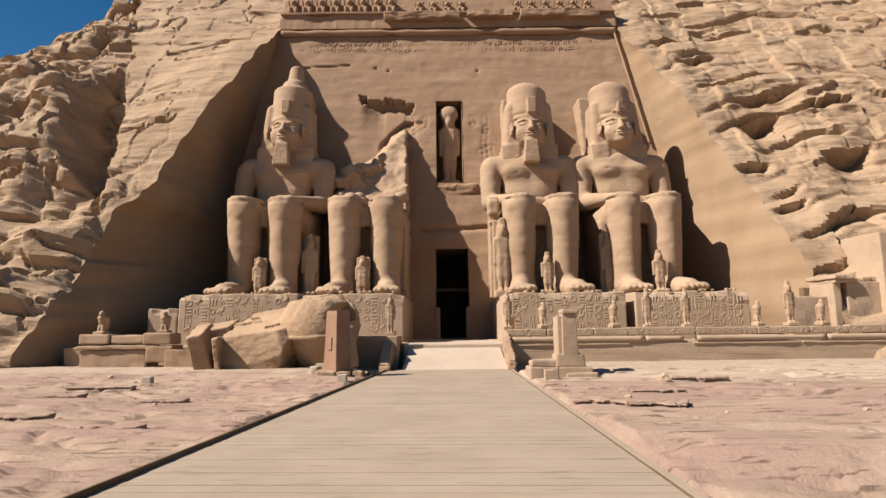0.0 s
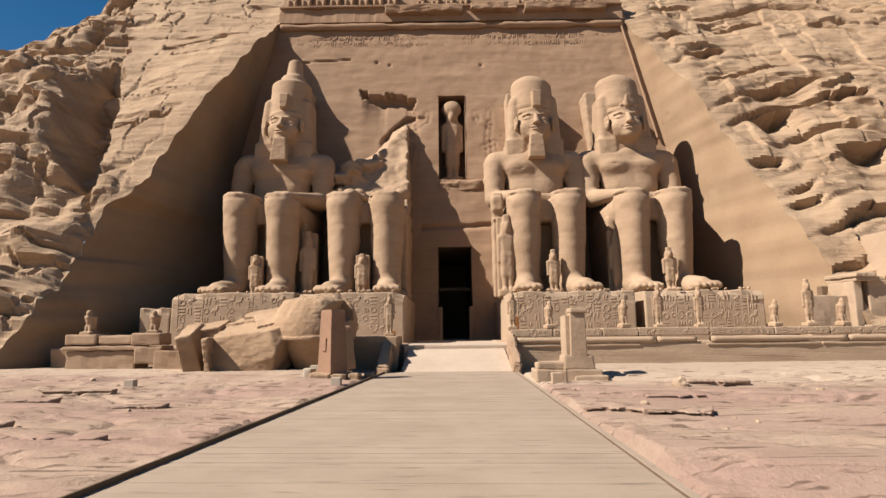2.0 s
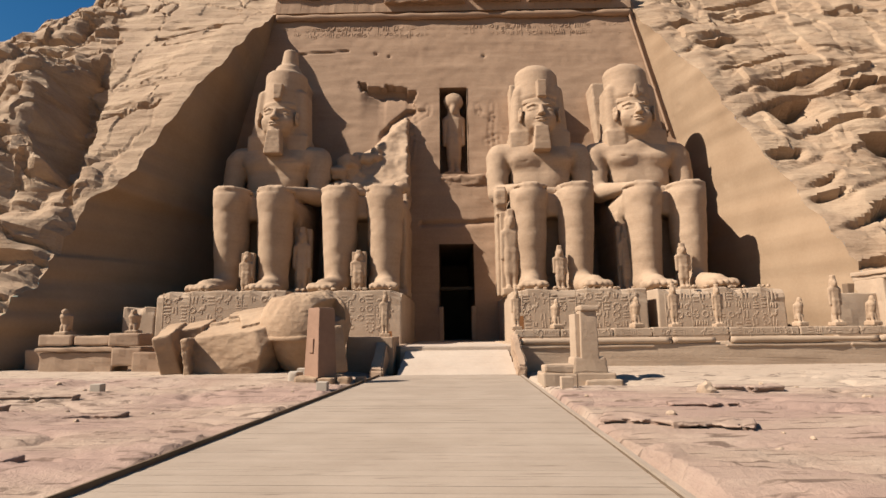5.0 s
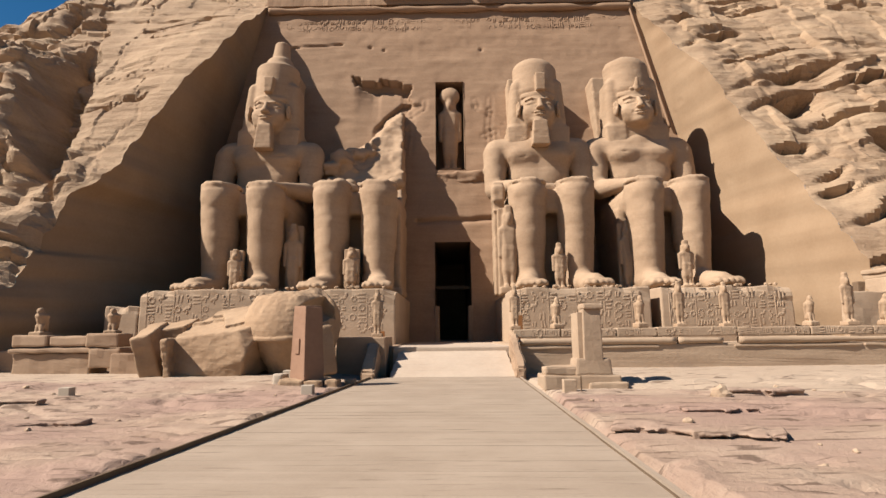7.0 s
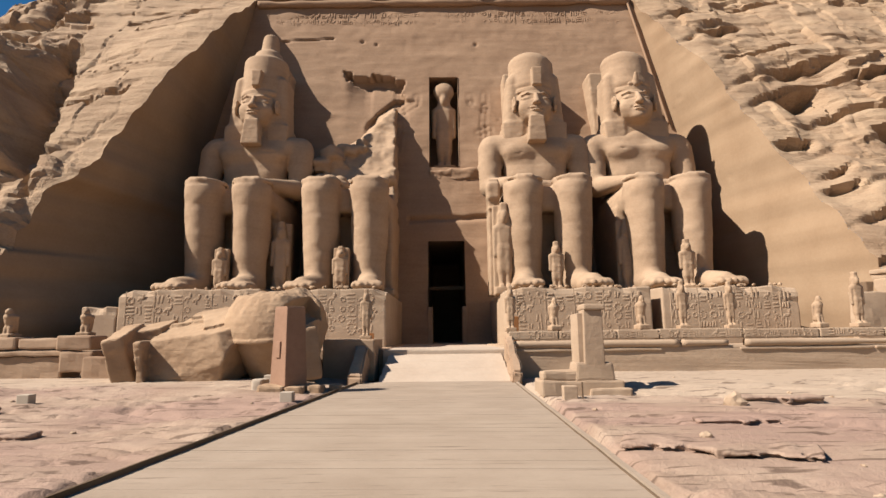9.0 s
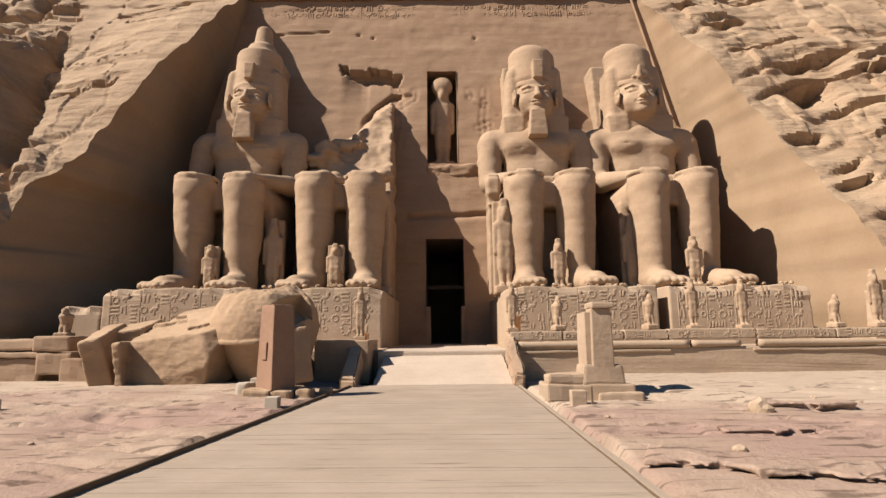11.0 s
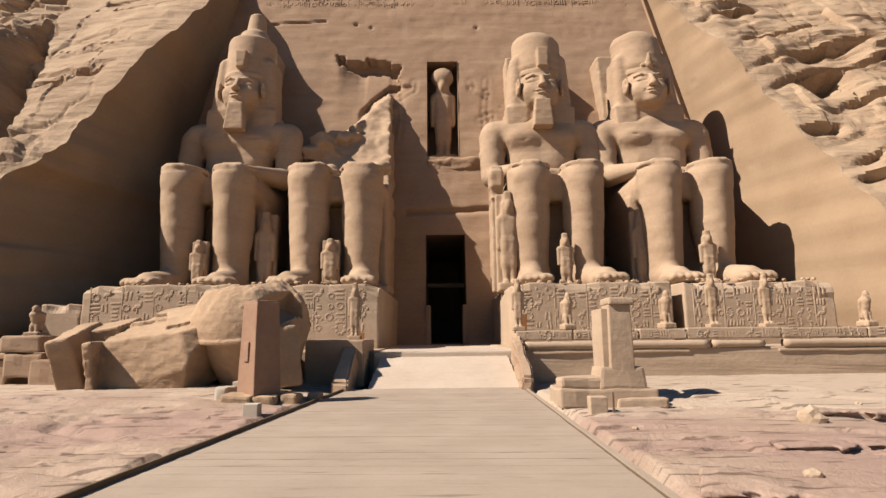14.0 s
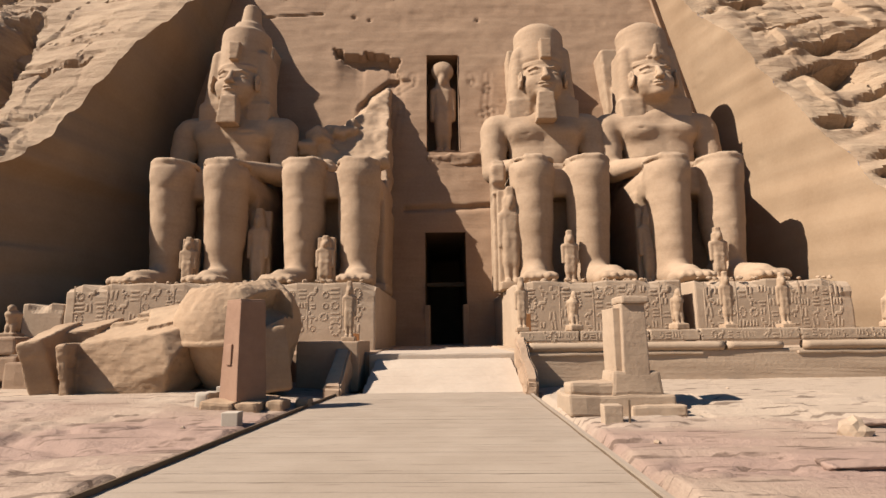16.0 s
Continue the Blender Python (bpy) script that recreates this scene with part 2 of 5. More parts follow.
    def rough(self, amp, scale, octaves=3, flat=1.0, seed=0.0):
        sl, x, y, z = self.span(self.lo, self.lo + self.res * self.n, 0)
        near = np.abs(self.f) < amp * 2.5 + 2 * self.res
        i = np.argwhere(near)
        p = (self.lo + i * self.res) * np.array([1, 1, flat]) / scale + seed
        self.f[near] += amp * fbm(p, octaves)

    def mesh(self):
        f = np.pad(self.f, 1, constant_values=50.0)
        lo = self.lo - self.res
        s = f < 0
        c = s[:-1, :-1, :-1].astype(np.int8)
        tot = np.zeros_like(c)
        corners = [(a, b, d) for a in (0, 1) for b in (0, 1) for d in (0, 1)]
        nx, ny, nz = f.shape
        for a, b, d in corners:
            tot += s[a:nx - 1 + a, b:ny - 1 + b, d:nz - 1 + d]
        cell = np.argwhere((tot > 0) & (tot < 8))
        ident = np.full(tot.shape, -1, dtype=np.int64)
        ident[tuple(cell.T)] = np.arange(len(cell))
        acc, cnt = np.zeros((len(cell), 3)), np.zeros(len(cell))
        for p in corners:
            for axis in range(3):
                if p[axis]:
                    continue
                q = list(p)
                q[axis] = 1
                fa = f[tuple((cell + p).T)]
                fb = f[tuple((cell + q).T)]
                hit = (fa < 0) != (fb < 0)
                t = np.where(hit, fa / np.where(hit, fa - fb, 1), 0)
                pos = np.array(p)[None] + t[:, None] * (np.array(q) - np.array(p))[None]
                acc += np.where(hit[:, None], pos, 0)
                cnt += hit
        verts = lo + self.res * (cell + acc / cnt[:, None])
        quads = []
        for axis in range(3):
            u, v = (axis + 1) % 3, (axis + 2) % 3
            first = np.take(s, range(0, s.shape[axis] - 1), axis)
            second = np.take(s, range(1, s.shape[axis]), axis)
            e = np.argwhere(first != second)
            e = e[(e[:, u] > 0) & (e[:, v] > 0)]
            inside = s[tuple(e.T)]
            du, dv = np.eye(3, dtype=int)[u], np.eye(3, dtype=int)[v]
            ids = [ident[tuple((e - o).T)] for o in (du + dv, dv, 0 * du, du)]
            q = np.stack(ids, axis=-1)
            q[~inside] = q[~inside][:, ::-1]
            quads.append(q)
        quads = np.concatenate(quads)
        return verts, quads[(quads >= 0).all(axis=1)]


# ---- large structure ----
AXIS = 0.75


def facade_y(z):
    return 44.2 + 0.22 * z


def slope_y(z):
    return 27.3 + 0.76 * z


def inner_x(z):
    """Half width of the recess at the facade; the foot of its side walls is battered inwards."""
    return 16.25 + 0.14 * (30 - z) - 0.13 * np.maximum(17 - z, 0)


def edge_x(z, side):
    """Outer edge of the cut recess, mirrored about the temple's axis."""
    x = inner_x(z) + 0.16 * np.maximum(facade_y(z) - slope_y(z), 0)
    wob = 0.2 * fbm(np.stack([z * 0.35, 0 * z + 3.1 * side, 0 * z + 7.7], -1), 3)
    if side < 0:
        # a ragged flap of natural rock stands out at the foot of the south edge
        x = x + np.interp(z, (0, 3, 7, 9.6, 10.3, 12, 14, 16, 17.5, 20, 23, 27, 30), (0.9, 1.35, 1.55, 1.45, 0.5, 0.1, 0.25, -0.3, -0.6, -0.8, -0.8, -0.65, -0.1)) + 0.16 * vnoise(np.stack([z * 2.1, 0 * z, 0 * z + 1.3], -1)) * (z < 16)
    return AXIS + side * (x + wob)


def crest(x):
    return np.clip(27.0 + (x + 38.5) * 1.75, 6, 60)


def ledges(x, z, n, sharp):
    """Overhanging beds: proud towards the top, cut back below."""
    w = z + np.where(x > 0, 0.5, 0.9) * fbm(np.stack([x * 0.11, z * 0.1, 0 * x + n], -1), 3) + np.where(x > 0, 0.03 * (x - 29) ** 2, 0.0) + 0.16 * np.sin(x * 0.21 + n)
    k = w / sharp
    cellid = np.floor(k)
    f = k - cellid
    strength = np.clip(0.25 + 1.1 * vnoise(np.stack([x * 0.13, cellid * 3.7, 0 * x + n * 1.9], -1)) + np.where(x > 0, 0.12, 0.35) * vnoise(np.stack([x * 0.6, cellid * 5.1, 0 * x + n], -1)), 0, 1)
    return strength * (1 - f) ** 1.2 * np.clip(f * sharp / 0.22, 0, 1) ** 0.7


def cliff_point(x, z):
    """Rock face of the hill: slope, beds, gullies and lumps."""
    x, z = np.broadcast_arrays(np.asarray(x, float), np.asarray(z, float))
    y = slope_y(z)
    zc = crest(x)
    h = np.maximum(z - zc, 0)
    zz = np.minimum(z, zc + 4 * (1 - np.exp(-h / 6)))
    p = np.stack([x, y, zz], -1)
    out = 0.55 * fbm(p * 0.16 + 5, 4) + np.where(x > AXIS, 0.06, 0.18) * fbm(p * np.array([0.5, 0.5, 1.5]), 3)
    right = x > AXIS
    # smooth slab left of the recess, rougher rock beyond the gully and over the far side
    gully = -22.1 - 0.385 * (z - 11.7) + 0.35 * vnoise(np.stack([0 * z, z * 0.6, 0 * z], -1))
    wide = np.interp(z, (10, 12, 19, 23, 25.5), (0.8, 1.5, 3.0, 2.2, 0.2)) + 0.5 * vnoise(np.stack([0 * z + 4, z * 0.55, 0 * z], -1))
    proud = np.clip((gully - wide - x) / 0.7, 0, 1) * np.clip((26.0 - z) / 5.0, 0, 1) * np.clip((z - 9) / 3, 0.25, 1)
    slab = (~right) & (x > gully) & (z > 11.5)
    rough = np.where(slab, 0.12, np.where(right, 0.24, 0.72)) * np.clip((zc - z) / 5, 0.25, 1)
    out = out * np.where(slab, 0.5, 1.0)
    rim = np.clip((np.abs(x - AXIS) - inner_x(z) - 0.16 * np.maximum(facade_y(z) - slope_y(z), 0) - 0.3) / 2.5, 0.12, 1)
    out += rim * rough * (1.35 * ledges(x, z, 2.0, 3.1) + np.where(right, 0.34, 0.6) * ledges(x, z, 9.0, 1.15) + np.where(slab, 0.0, np.where(right, 0.1, 0.2)) * ledges(x, z, 17.0, 0.5))
    # angular blocks with clean faces
    tilt = z + np.where(right, -0.25, 0.15) * x + 0.8 * vnoise(np.stack([x * 0.2, z * 0.2, 0 * x + 6], -1))
    row = np.floor(tilt / 2.3)
    cell = np.floor((x + 1.7 * np.sin(row * 12.9)) / 3.4)
    out += np.where(slab, 0.12, np.where(right, 0.5, 0.55)) * rim * vnoise(np.stack([cell * 3.7, row * 5.3, 0 * x + 0.5], -1))
    arch = z + 0.028 * (x - 30) ** 2 + 0.7 * fbm(np.stack([x * 0.12, z * 0.12, 0 * x + 2], -1), 3)
    for gap, deep, salt in ((2.9, 0.85, 1.0), (1.5, 0.22, 5.0)):
        k = np.floor(arch / gap)
        off = (arch / gap - k - 0.5 - 0.25 * np.sin(k * 7.7)) * gap
        out -= np.where(right, deep, 0) * rim * np.exp(-np.where(off > 0, off / 0.12, off / 0.3) ** 2) * np.clip(vnoise(np.stack([x * 0.22, k * 3.3, 0 * x + salt], -1)) * 3 + 0.2, 0, 1)
    out += proud * (1.9 + 0.6 * fbm(p * 0.4, 3))
    trough = np.clip((gully + 0.15 - x) / 0.35, 0, 1) * np.clip((x - gully + wide) / 0.5, 0, 1) * np.clip((25.0 - z) / 1.2, 0, 1) * np.clip((z - 10.6) / 1.2, 0, 1)
    out -= np.where(right, 0, 1.7 * trough)
    # the rock swells out along the south edge of the recess
    out += np.where(right, 0, 1.0 * np.clip((z - 14) / 4, 0, 1) * np.clip((31 - z) / 5, 0, 1) * np.clip(1 - (-17.5 - 0.1 * (30 - z) - x) / 6, 0, 1))
    # hollows under the big ledges on the sunny side
    for cx, cz, rx, rz, dep in ((24.5, 17.6, 1.5, 1.1, 3.4), (26.4, 20.7, 2.0, 0.5, 2.2), (29.2, 14.4, 1.6, 0.9, 3.0), (23.0, 25.8, 1.8, 0.5, 1.8), (22.0, 13.5, 1.1, 0.5, 1.7), (21.6, 5.2, 1.6, 0.4, 0.8), (22.4, 9.8, 0.9, 0.35, 1.2), (31.0, 19.8, 1.8, 0.6, 2.4), (26.5, 9.5, 1.2, 0.4, 1.2), (21.2, 28.6, 1.6, 0.35, 1.2)):
        drop = (cz + rz * 0.5 + 0.25 * (x - cx) + 0.25 * vnoise(np.stack([x * 1.1, 0 * x + cx, 0 * x], -1)) - z) / rz
        out -= np.where(drop > 0, dep * 0.8 * np.exp(-np.maximum(drop, 0) * 0.9), 0) * np.exp(-((x - cx) / rx) ** 4)
    lump = vnoise(np.stack([x * 0.33, y * 0.2, zz * 0.42 + 4], -1))
    out += np.where(slab, 0.1, 0.75) * np.abs(lump) * np.where(right, 0.4, 1.6)
    out -= np.where(slab, 0.3, 0.9)
    seam = np.abs(vnoise(np.stack([x * 0.11, 0 * x, z * 0.62], -1)) + 0.25 * vnoise(np.stack([x * 0.7, 0 * x + 3, z * 0.9], -1)))
    joint = np.abs(vnoise(np.stack([x * 0.42, 0 * x + 8, z * 0.11], -1)) + 0.3 * vnoise(np.stack([x * 0.6, 0 * x + 5, z * 0.7], -1)))
    out -= rim * np.where(slab, 0.25, np.where(right, 0.4, 0.55)) * np.where(right, 0.35, 1.0) * (np.exp(-(seam / 0.05) ** 2) + 0.7 * np.exp(-(joint / 0.035) ** 2))
    line = np.abs(z - 26.6 - 0.33 * (x + 24) - 0.35 * vnoise(np.stack([x * 0.9, 0 * x, 0 * x], -1)))
    out -= np.where((x > -24.6) & (x < -19.3), 0.8 * np.exp(-(line / 0.2) ** 2), 0)
    second = np.abs(z - 16.6 - 0.28 * (x + 22.5) - 0.3 * vnoise(np.stack([x * 1.1, 0 * x + 5, 0 * x], -1)))
    out -= np.where((x > -25.2) & (x < -19.6), 0.7 * np.exp(-(second / 0.17) ** 2), 0)
    out = out * np.exp(-h / 2.5) - 0.4 * (1 - np.exp(-h / 2.5))
    n = np.array([0, -0.796, 0.605])
    q = p + out[..., None] * n
    q[..., 0] += 0.25 * vnoise(p * 0.7 + 9)
    return q


def cliff_sheet(name, z, xs_of, flip, label):
    pts = np.concatenate([cliff_point(xs_of(np.full(1, v))[0], np.full(len(xs_of(np.full(1, v))[0]), v))[None] for v in z])
    rows, cols = pts.shape[:2]
    me = to_mesh(name, pts.reshape(-1, 3), grid_faces(rows, cols, flip=flip), M_CLIFF, smooth=False)
    return tagged(new(name, me), label, "cliff", kind="structure")


ZC = np.concatenate([np.arange(-1.2, 45, 0.17), np.linspace(45.2, 62, 24)])
SPREAD = np.concatenate([np.arange(0, 30, 0.19), 30 + np.linspace(0.1, 1, 20) ** 2 * 50])
cliff_sheet("cliff_left", ZC, lambda v: (edge_x(v, -1)[:, None] - SPREAD[None, :]), False, "layered tan sandstone cliff with a shaded gully")
cliff_sheet("cliff_right", ZC, lambda v: (edge_x(v, 1)[:, None] + SPREAD[None, :]), True, "sunlit layered sandstone cliff with overhanging ledges")
ZT = np.concatenate([np.arange(33.6, 38, 0.17), np.linspace(38.3, 62, 30)])
cliff_sheet("cliff_top", ZT, lambda v: edge_x(v, -1)[:, None] + (edge_x(v, 1) - edge_x(v, -1))[:, None] * np.linspace(0, 1, 150)[None, :], True, "rough sandstone hillside over the temple front")


def recess_wall(name, side, label):
    z = np.arange(-1.2, 34.2, 0.22)
    u = np.linspace(0, 1, 70)
    rows = []
    for v in z:
        vv = np.full(1, v)
        outer = cliff_point(edge_x(vv, side), vv)[0]
        yi = facade_y(v) + 0.5
        xi = AXIS + side * float(inner_x(v))
        p = np.stack([outer[0] + (xi - outer[0]) * u, outer[1] + (max(yi, outer[1] + 0.05) - outer[1]) * u, np.full_like(u, outer[2]) + (v - outer[2]) * u], -1)
        bump = (0.015 * fbm(p * np.array([0.25, 0.25, 0.4]), 4) - 0.25 * np.clip(vnoise(p * np.array([0.9, 0.9, 1.6])) - 0.72, 0, 1)) * np.minimum(u * 8, 1)
        p[:, 0] += -side * bump
        rows.append(p)
    pts = np.array(rows)
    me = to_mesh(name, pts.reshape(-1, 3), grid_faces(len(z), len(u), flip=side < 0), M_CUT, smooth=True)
    return tagged(new(name, me), label, "wall", kind="structure")


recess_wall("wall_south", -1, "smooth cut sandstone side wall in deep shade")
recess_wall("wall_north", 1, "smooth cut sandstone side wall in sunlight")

# facade with its door and niche
DOOR = (-0.58, 2.05, 0.6, 8.3)
NICHE = (-0.5, 1.82, 14.3, 22.4)


def facade():
    xs = np.sort(np.unique(np.round(np.concatenate([np.arange(-22, 23.6, 0.14), DOOR[:2], NICHE[:2]]), 3)))
    zs = np.sort(np.unique(np.round(np.concatenate([np.arange(-0.5, 34.4, 0.14), DOOR[2:], NICHE[2:]]), 3)))
    x, z = np.meshgrid(xs, zs)
    p = np.stack([x, facade_y(z), z], -1)
    d = 0.05 * fbm(p * np.array([0.25, 0.25, 0.9]), 4) + 0.03 * fbm(p * 1.1, 2)
    # broken-out patch beside the ruined colossus
    wob = 0.5 * fbm(np.stack([x * 0.6, z * 0.6, 0 * x], -1), 3)
    top = 22.7 - 0.12 * (x + 7.8) + 0.3 * np.round(1.3 * vnoise(np.stack([x * 1.1, 0 * x, 0 * x], -1))) + 0.25 * wob
    inside = (x + 7.3 + 0.4 * wob > 0) & (x + 3.6 - 0.25 * (z - 17) - wob < 0) & (z < top) & (z > 13)
    fall = np.maximum(top - z, 0)
    prof = np.where(fall < 0.8 + 0.5 * wob, 1.0, 0.8 * np.exp(-np.maximum(fall - 0.8, 0) / 1.6))
    side = np.clip((x + 7.2) / 1.5, 0, 1)
    d -= np.where(inside, np.where(prof > 0.9, 1.0, prof * side) * (0.95 + 0.3 * wob), 0)
    low = np.where(x < -3.3, 20.3 + 0.8 * (x + 3.3) - 0.12 * (x + 3.3) ** 2, 20.35 - 0.05 * (x + 3.3)) + 0.15 * wob - z
    d -= np.where((x > -5.6) & (x < -1.6) & (low > 0), 0.55 * np.clip((x + 5.6) * 2, 0, 1) * np.clip((-1.6 - x) * 0.8, 0, 1) * np.exp(-np.maximum(low, 0) / 0.8), 0)
    crack = np.abs(z - (26.2 + 0.07 * (x + 11) + 0.15 * wob))
    d -= np.where((x > -14) & (x < -8.5), 0.35 * np.exp(-(crack / (0.05 + 0.03 * wob ** 2)) ** 2), 0)
    crack = np.abs(z - (10.1 + 0.2 * wob))
    d -= np.where((x > -2) & (x < 4.0), 0.35 * np.exp(-(crack / 0.16) ** 2), 0)
    # sunk outlines of two figures beside the niche, mirrored, and small sockets
    for s in (-1, 1):
        u = (x - 0.66) * s
        for ua, za, ub, zb in ((3.3, 15.6, 3.1, 18.0), (3.1, 18.0, 3.3, 19.6), (3.9, 15.6, 3.5, 17.6), (3.2, 19.2, 2.2, 19.9), (3.3, 19.2, 4.2, 18.4), (3.25, 20.0, 3.3, 20.7), (3.6, 17.6, 2.7, 17.2), (2.2, 19.9, 2.1, 20.6)):
            t = np.clip(((u - ua) * (ub - ua) + (z - za) * (zb - za)) / ((ub - ua) ** 2 + (zb - za) ** 2), 0, 1)
            far = np.hypot(u - ua - t * (ub - ua), z - za - t * (zb - za))
            d -= 0.06 * np.exp(-((far - 0.22) / 0.09) ** 2)
    for hx, hz in ((-6.1, 26.0), (-4.9, 25.7), (3.4, 25.6)):
        d -= 0.35 * np.exp(-(((x - hx) / 0.1) ** 2 + ((z - hz) / 0.1) ** 2))
    p[..., 1] -= d
    xm, zm = (xs[:-1] + xs[1:]) / 2, (zs[:-1] + zs[1:]) / 2
    xm, zm = np.meshgrid(xm, zm)
    keep = np.abs(xm - AXIS) < inner_x(zm) + np.where(zm > 30, 0.25, 1.5)
    for a, b, c, e in (DOOR, NICHE):
        keep &= ~((xm > a) & (xm < b) & (zm > c) & (zm < e))
    me = to_mesh("facade", p.reshape(-1, 3), grid_faces(len(zs), len(xs), keep), M_FACADE)
    return tagged(new("wall_facade", me), "tall leaning carved sandstone temple front with a broken patch", "facade", kind="structure")


FRONT = facade()


def lining(name, hole, deep, material, back=True):
    """Jambs, soffit, sill and back of an opening in the facade."""
    a, b, c, e = hole
    bm = bmesh.new()
    ring = [(a, c), (b, c), (b, e), (a, e)]
    f = [bm.verts.new((x, facade_y(z) - 0.03, z)) for x, z in ring]
    r = [bm.verts.new((x, facade_y(z) + deep, z)) for x, z in ring]
    for i in range(4):
        bm.faces.new((f[i], f[(i + 1) % 4], r[(i + 1) % 4], r[i]))
    if back:
        bm.faces.new(r)
    bmesh.ops.recalc_face_normals(bm, faces=bm.faces)
    bmesh.ops.reverse_faces(bm, faces=bm.faces)
    return part(name, bm, material, FRONT)


lining("niche_lining", NICHE, 3.1, M_FACADE)
# the dark stone paints shade inside the doorway
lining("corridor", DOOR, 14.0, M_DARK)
for xa, xb in ((-0.62, -0.28), (1.78, 2.12)):
    block("lower_jamb", (xa, 44.7, 0.6), (xb, 46.6, 3.5), M_BLOCK, FRONT)
# beam in the same darkened stone as the corridor
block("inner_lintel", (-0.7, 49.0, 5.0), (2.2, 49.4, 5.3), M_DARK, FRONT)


def bar_x(name, x0, x1, y, z, r, parent, material, rag=0.0, seed=0):
    """A long rounded moulding, broken here and there."""
    n, m = int((x1 - x0) / 0.25) + 2, 10
    pts = []
    for i, x in enumerate(np.linspace(x0, x1, n)):
        loss = 1 - rag * max(0.0, noise.noise(Vector((x * 0.35, seed, 0))) * 1.6)
        for j in range(m):
            a = 2 * math.pi * j / m
            rr = r * loss * (1 + 0.06 * noise.noise(Vector((x * 1.7, j, seed))))
            pts.append((x, y + rr * math.cos(a), z + rr * math.sin(a)))
    faces = [(i * m + j, i * m + (j + 1) % m, (i + 1) * m + (j + 1) % m, (i + 1) * m + j) for i in range(n - 1) for j in range(m)]
    faces += [tuple(range(m))[::-1], tuple(range((n - 1) * m, n * m))]
    return under(new(name, to_mesh(name, pts, faces, material)), parent)


def ragged_band(name, x0, x1, z0, z1, out, parent, rag, seed):
    """A projecting course of the cornice with a chipped lower or upper edge."""
    n = int((x1 - x0) / 0.22) + 2
    pts = []
    for x in np.linspace(x0, x1, n):
        c = max(0.0, noise.noise(Vector((x * 0.3, seed, 1))) + 0.35 * noise.noise(Vector((x * 1.3, seed, 4)))) * rag
        c = min(c, 1.6)
        o = out * (1 - 0.75 * min(1, c))
        zl, zh = z0 + 0.15 * c, z1 - 0.35 * c
        for y, z in ((facade_y(zl) + 0.3, zl), (facade_y(zl) - o * 0.65, zl), (facade_y(zh) - o, zh - 0.12), (facade_y(zh) - o, zh), (facade_y(zh) + 0.6, zh)):
            pts.append((x, y + 0.04 * noise.noise(Vector((x * 2, z * 2, seed))), z))
    m = 5
    faces = [(i * m + j, i * m + j + 1, (i + 1) * m + j + 1, (i + 1) * m + j) for i in range(n - 1) for j in range(m - 1)]
    faces += [tuple(range(m))[::-1], tuple(range((n - 1) * m, n * m))]
    return under(new(name, to_mesh(name, pts, faces, M_FACADE, smooth=False)), parent)


bar_x("torus_moulding", -15.2, 16.7, facade_y(29.9) - 0.18, 29.9, 0.34, FRONT, M_FACADE, rag=0.9, seed=2)
ragged_band("cornice", -15.3, 16.8, 30.4, 31.9, 0.5, FRONT, 0.7, 5)
for k, (xa, xb, za) in enumerate(((-5.4, 1.9, 31.05), (2.6, 6.9, 31.25), (7.6, 15.2, 31.2))):
    block("cornice_lip", (xa, facade_y(31.5) - 1.15, za), (xb, facade_y(31.5) + 0.4, za + 0.75), M_FACADE, FRONT, bevel=0.1, wear=0.16, seed=k)
block("cornice_course", (-15.4, facade_y(32) - 0.75, 31.85), (16.8, facade_y(32) + 0.8, 32.05), M_FACADE, FRONT, bevel=0.05, wear=0.08)

bar_x("side_moulding", 0, 12.5, 0, 0, 0.1, FRONT, M_FACADE).matrix_basis = Matrix.Translation((16.55, facade_y(30) - 0.3, 29.8)) @ Vector((0.137, -0.213, -0.967)).to_track_quat("X", "Z").to_matrix().to_4x4()


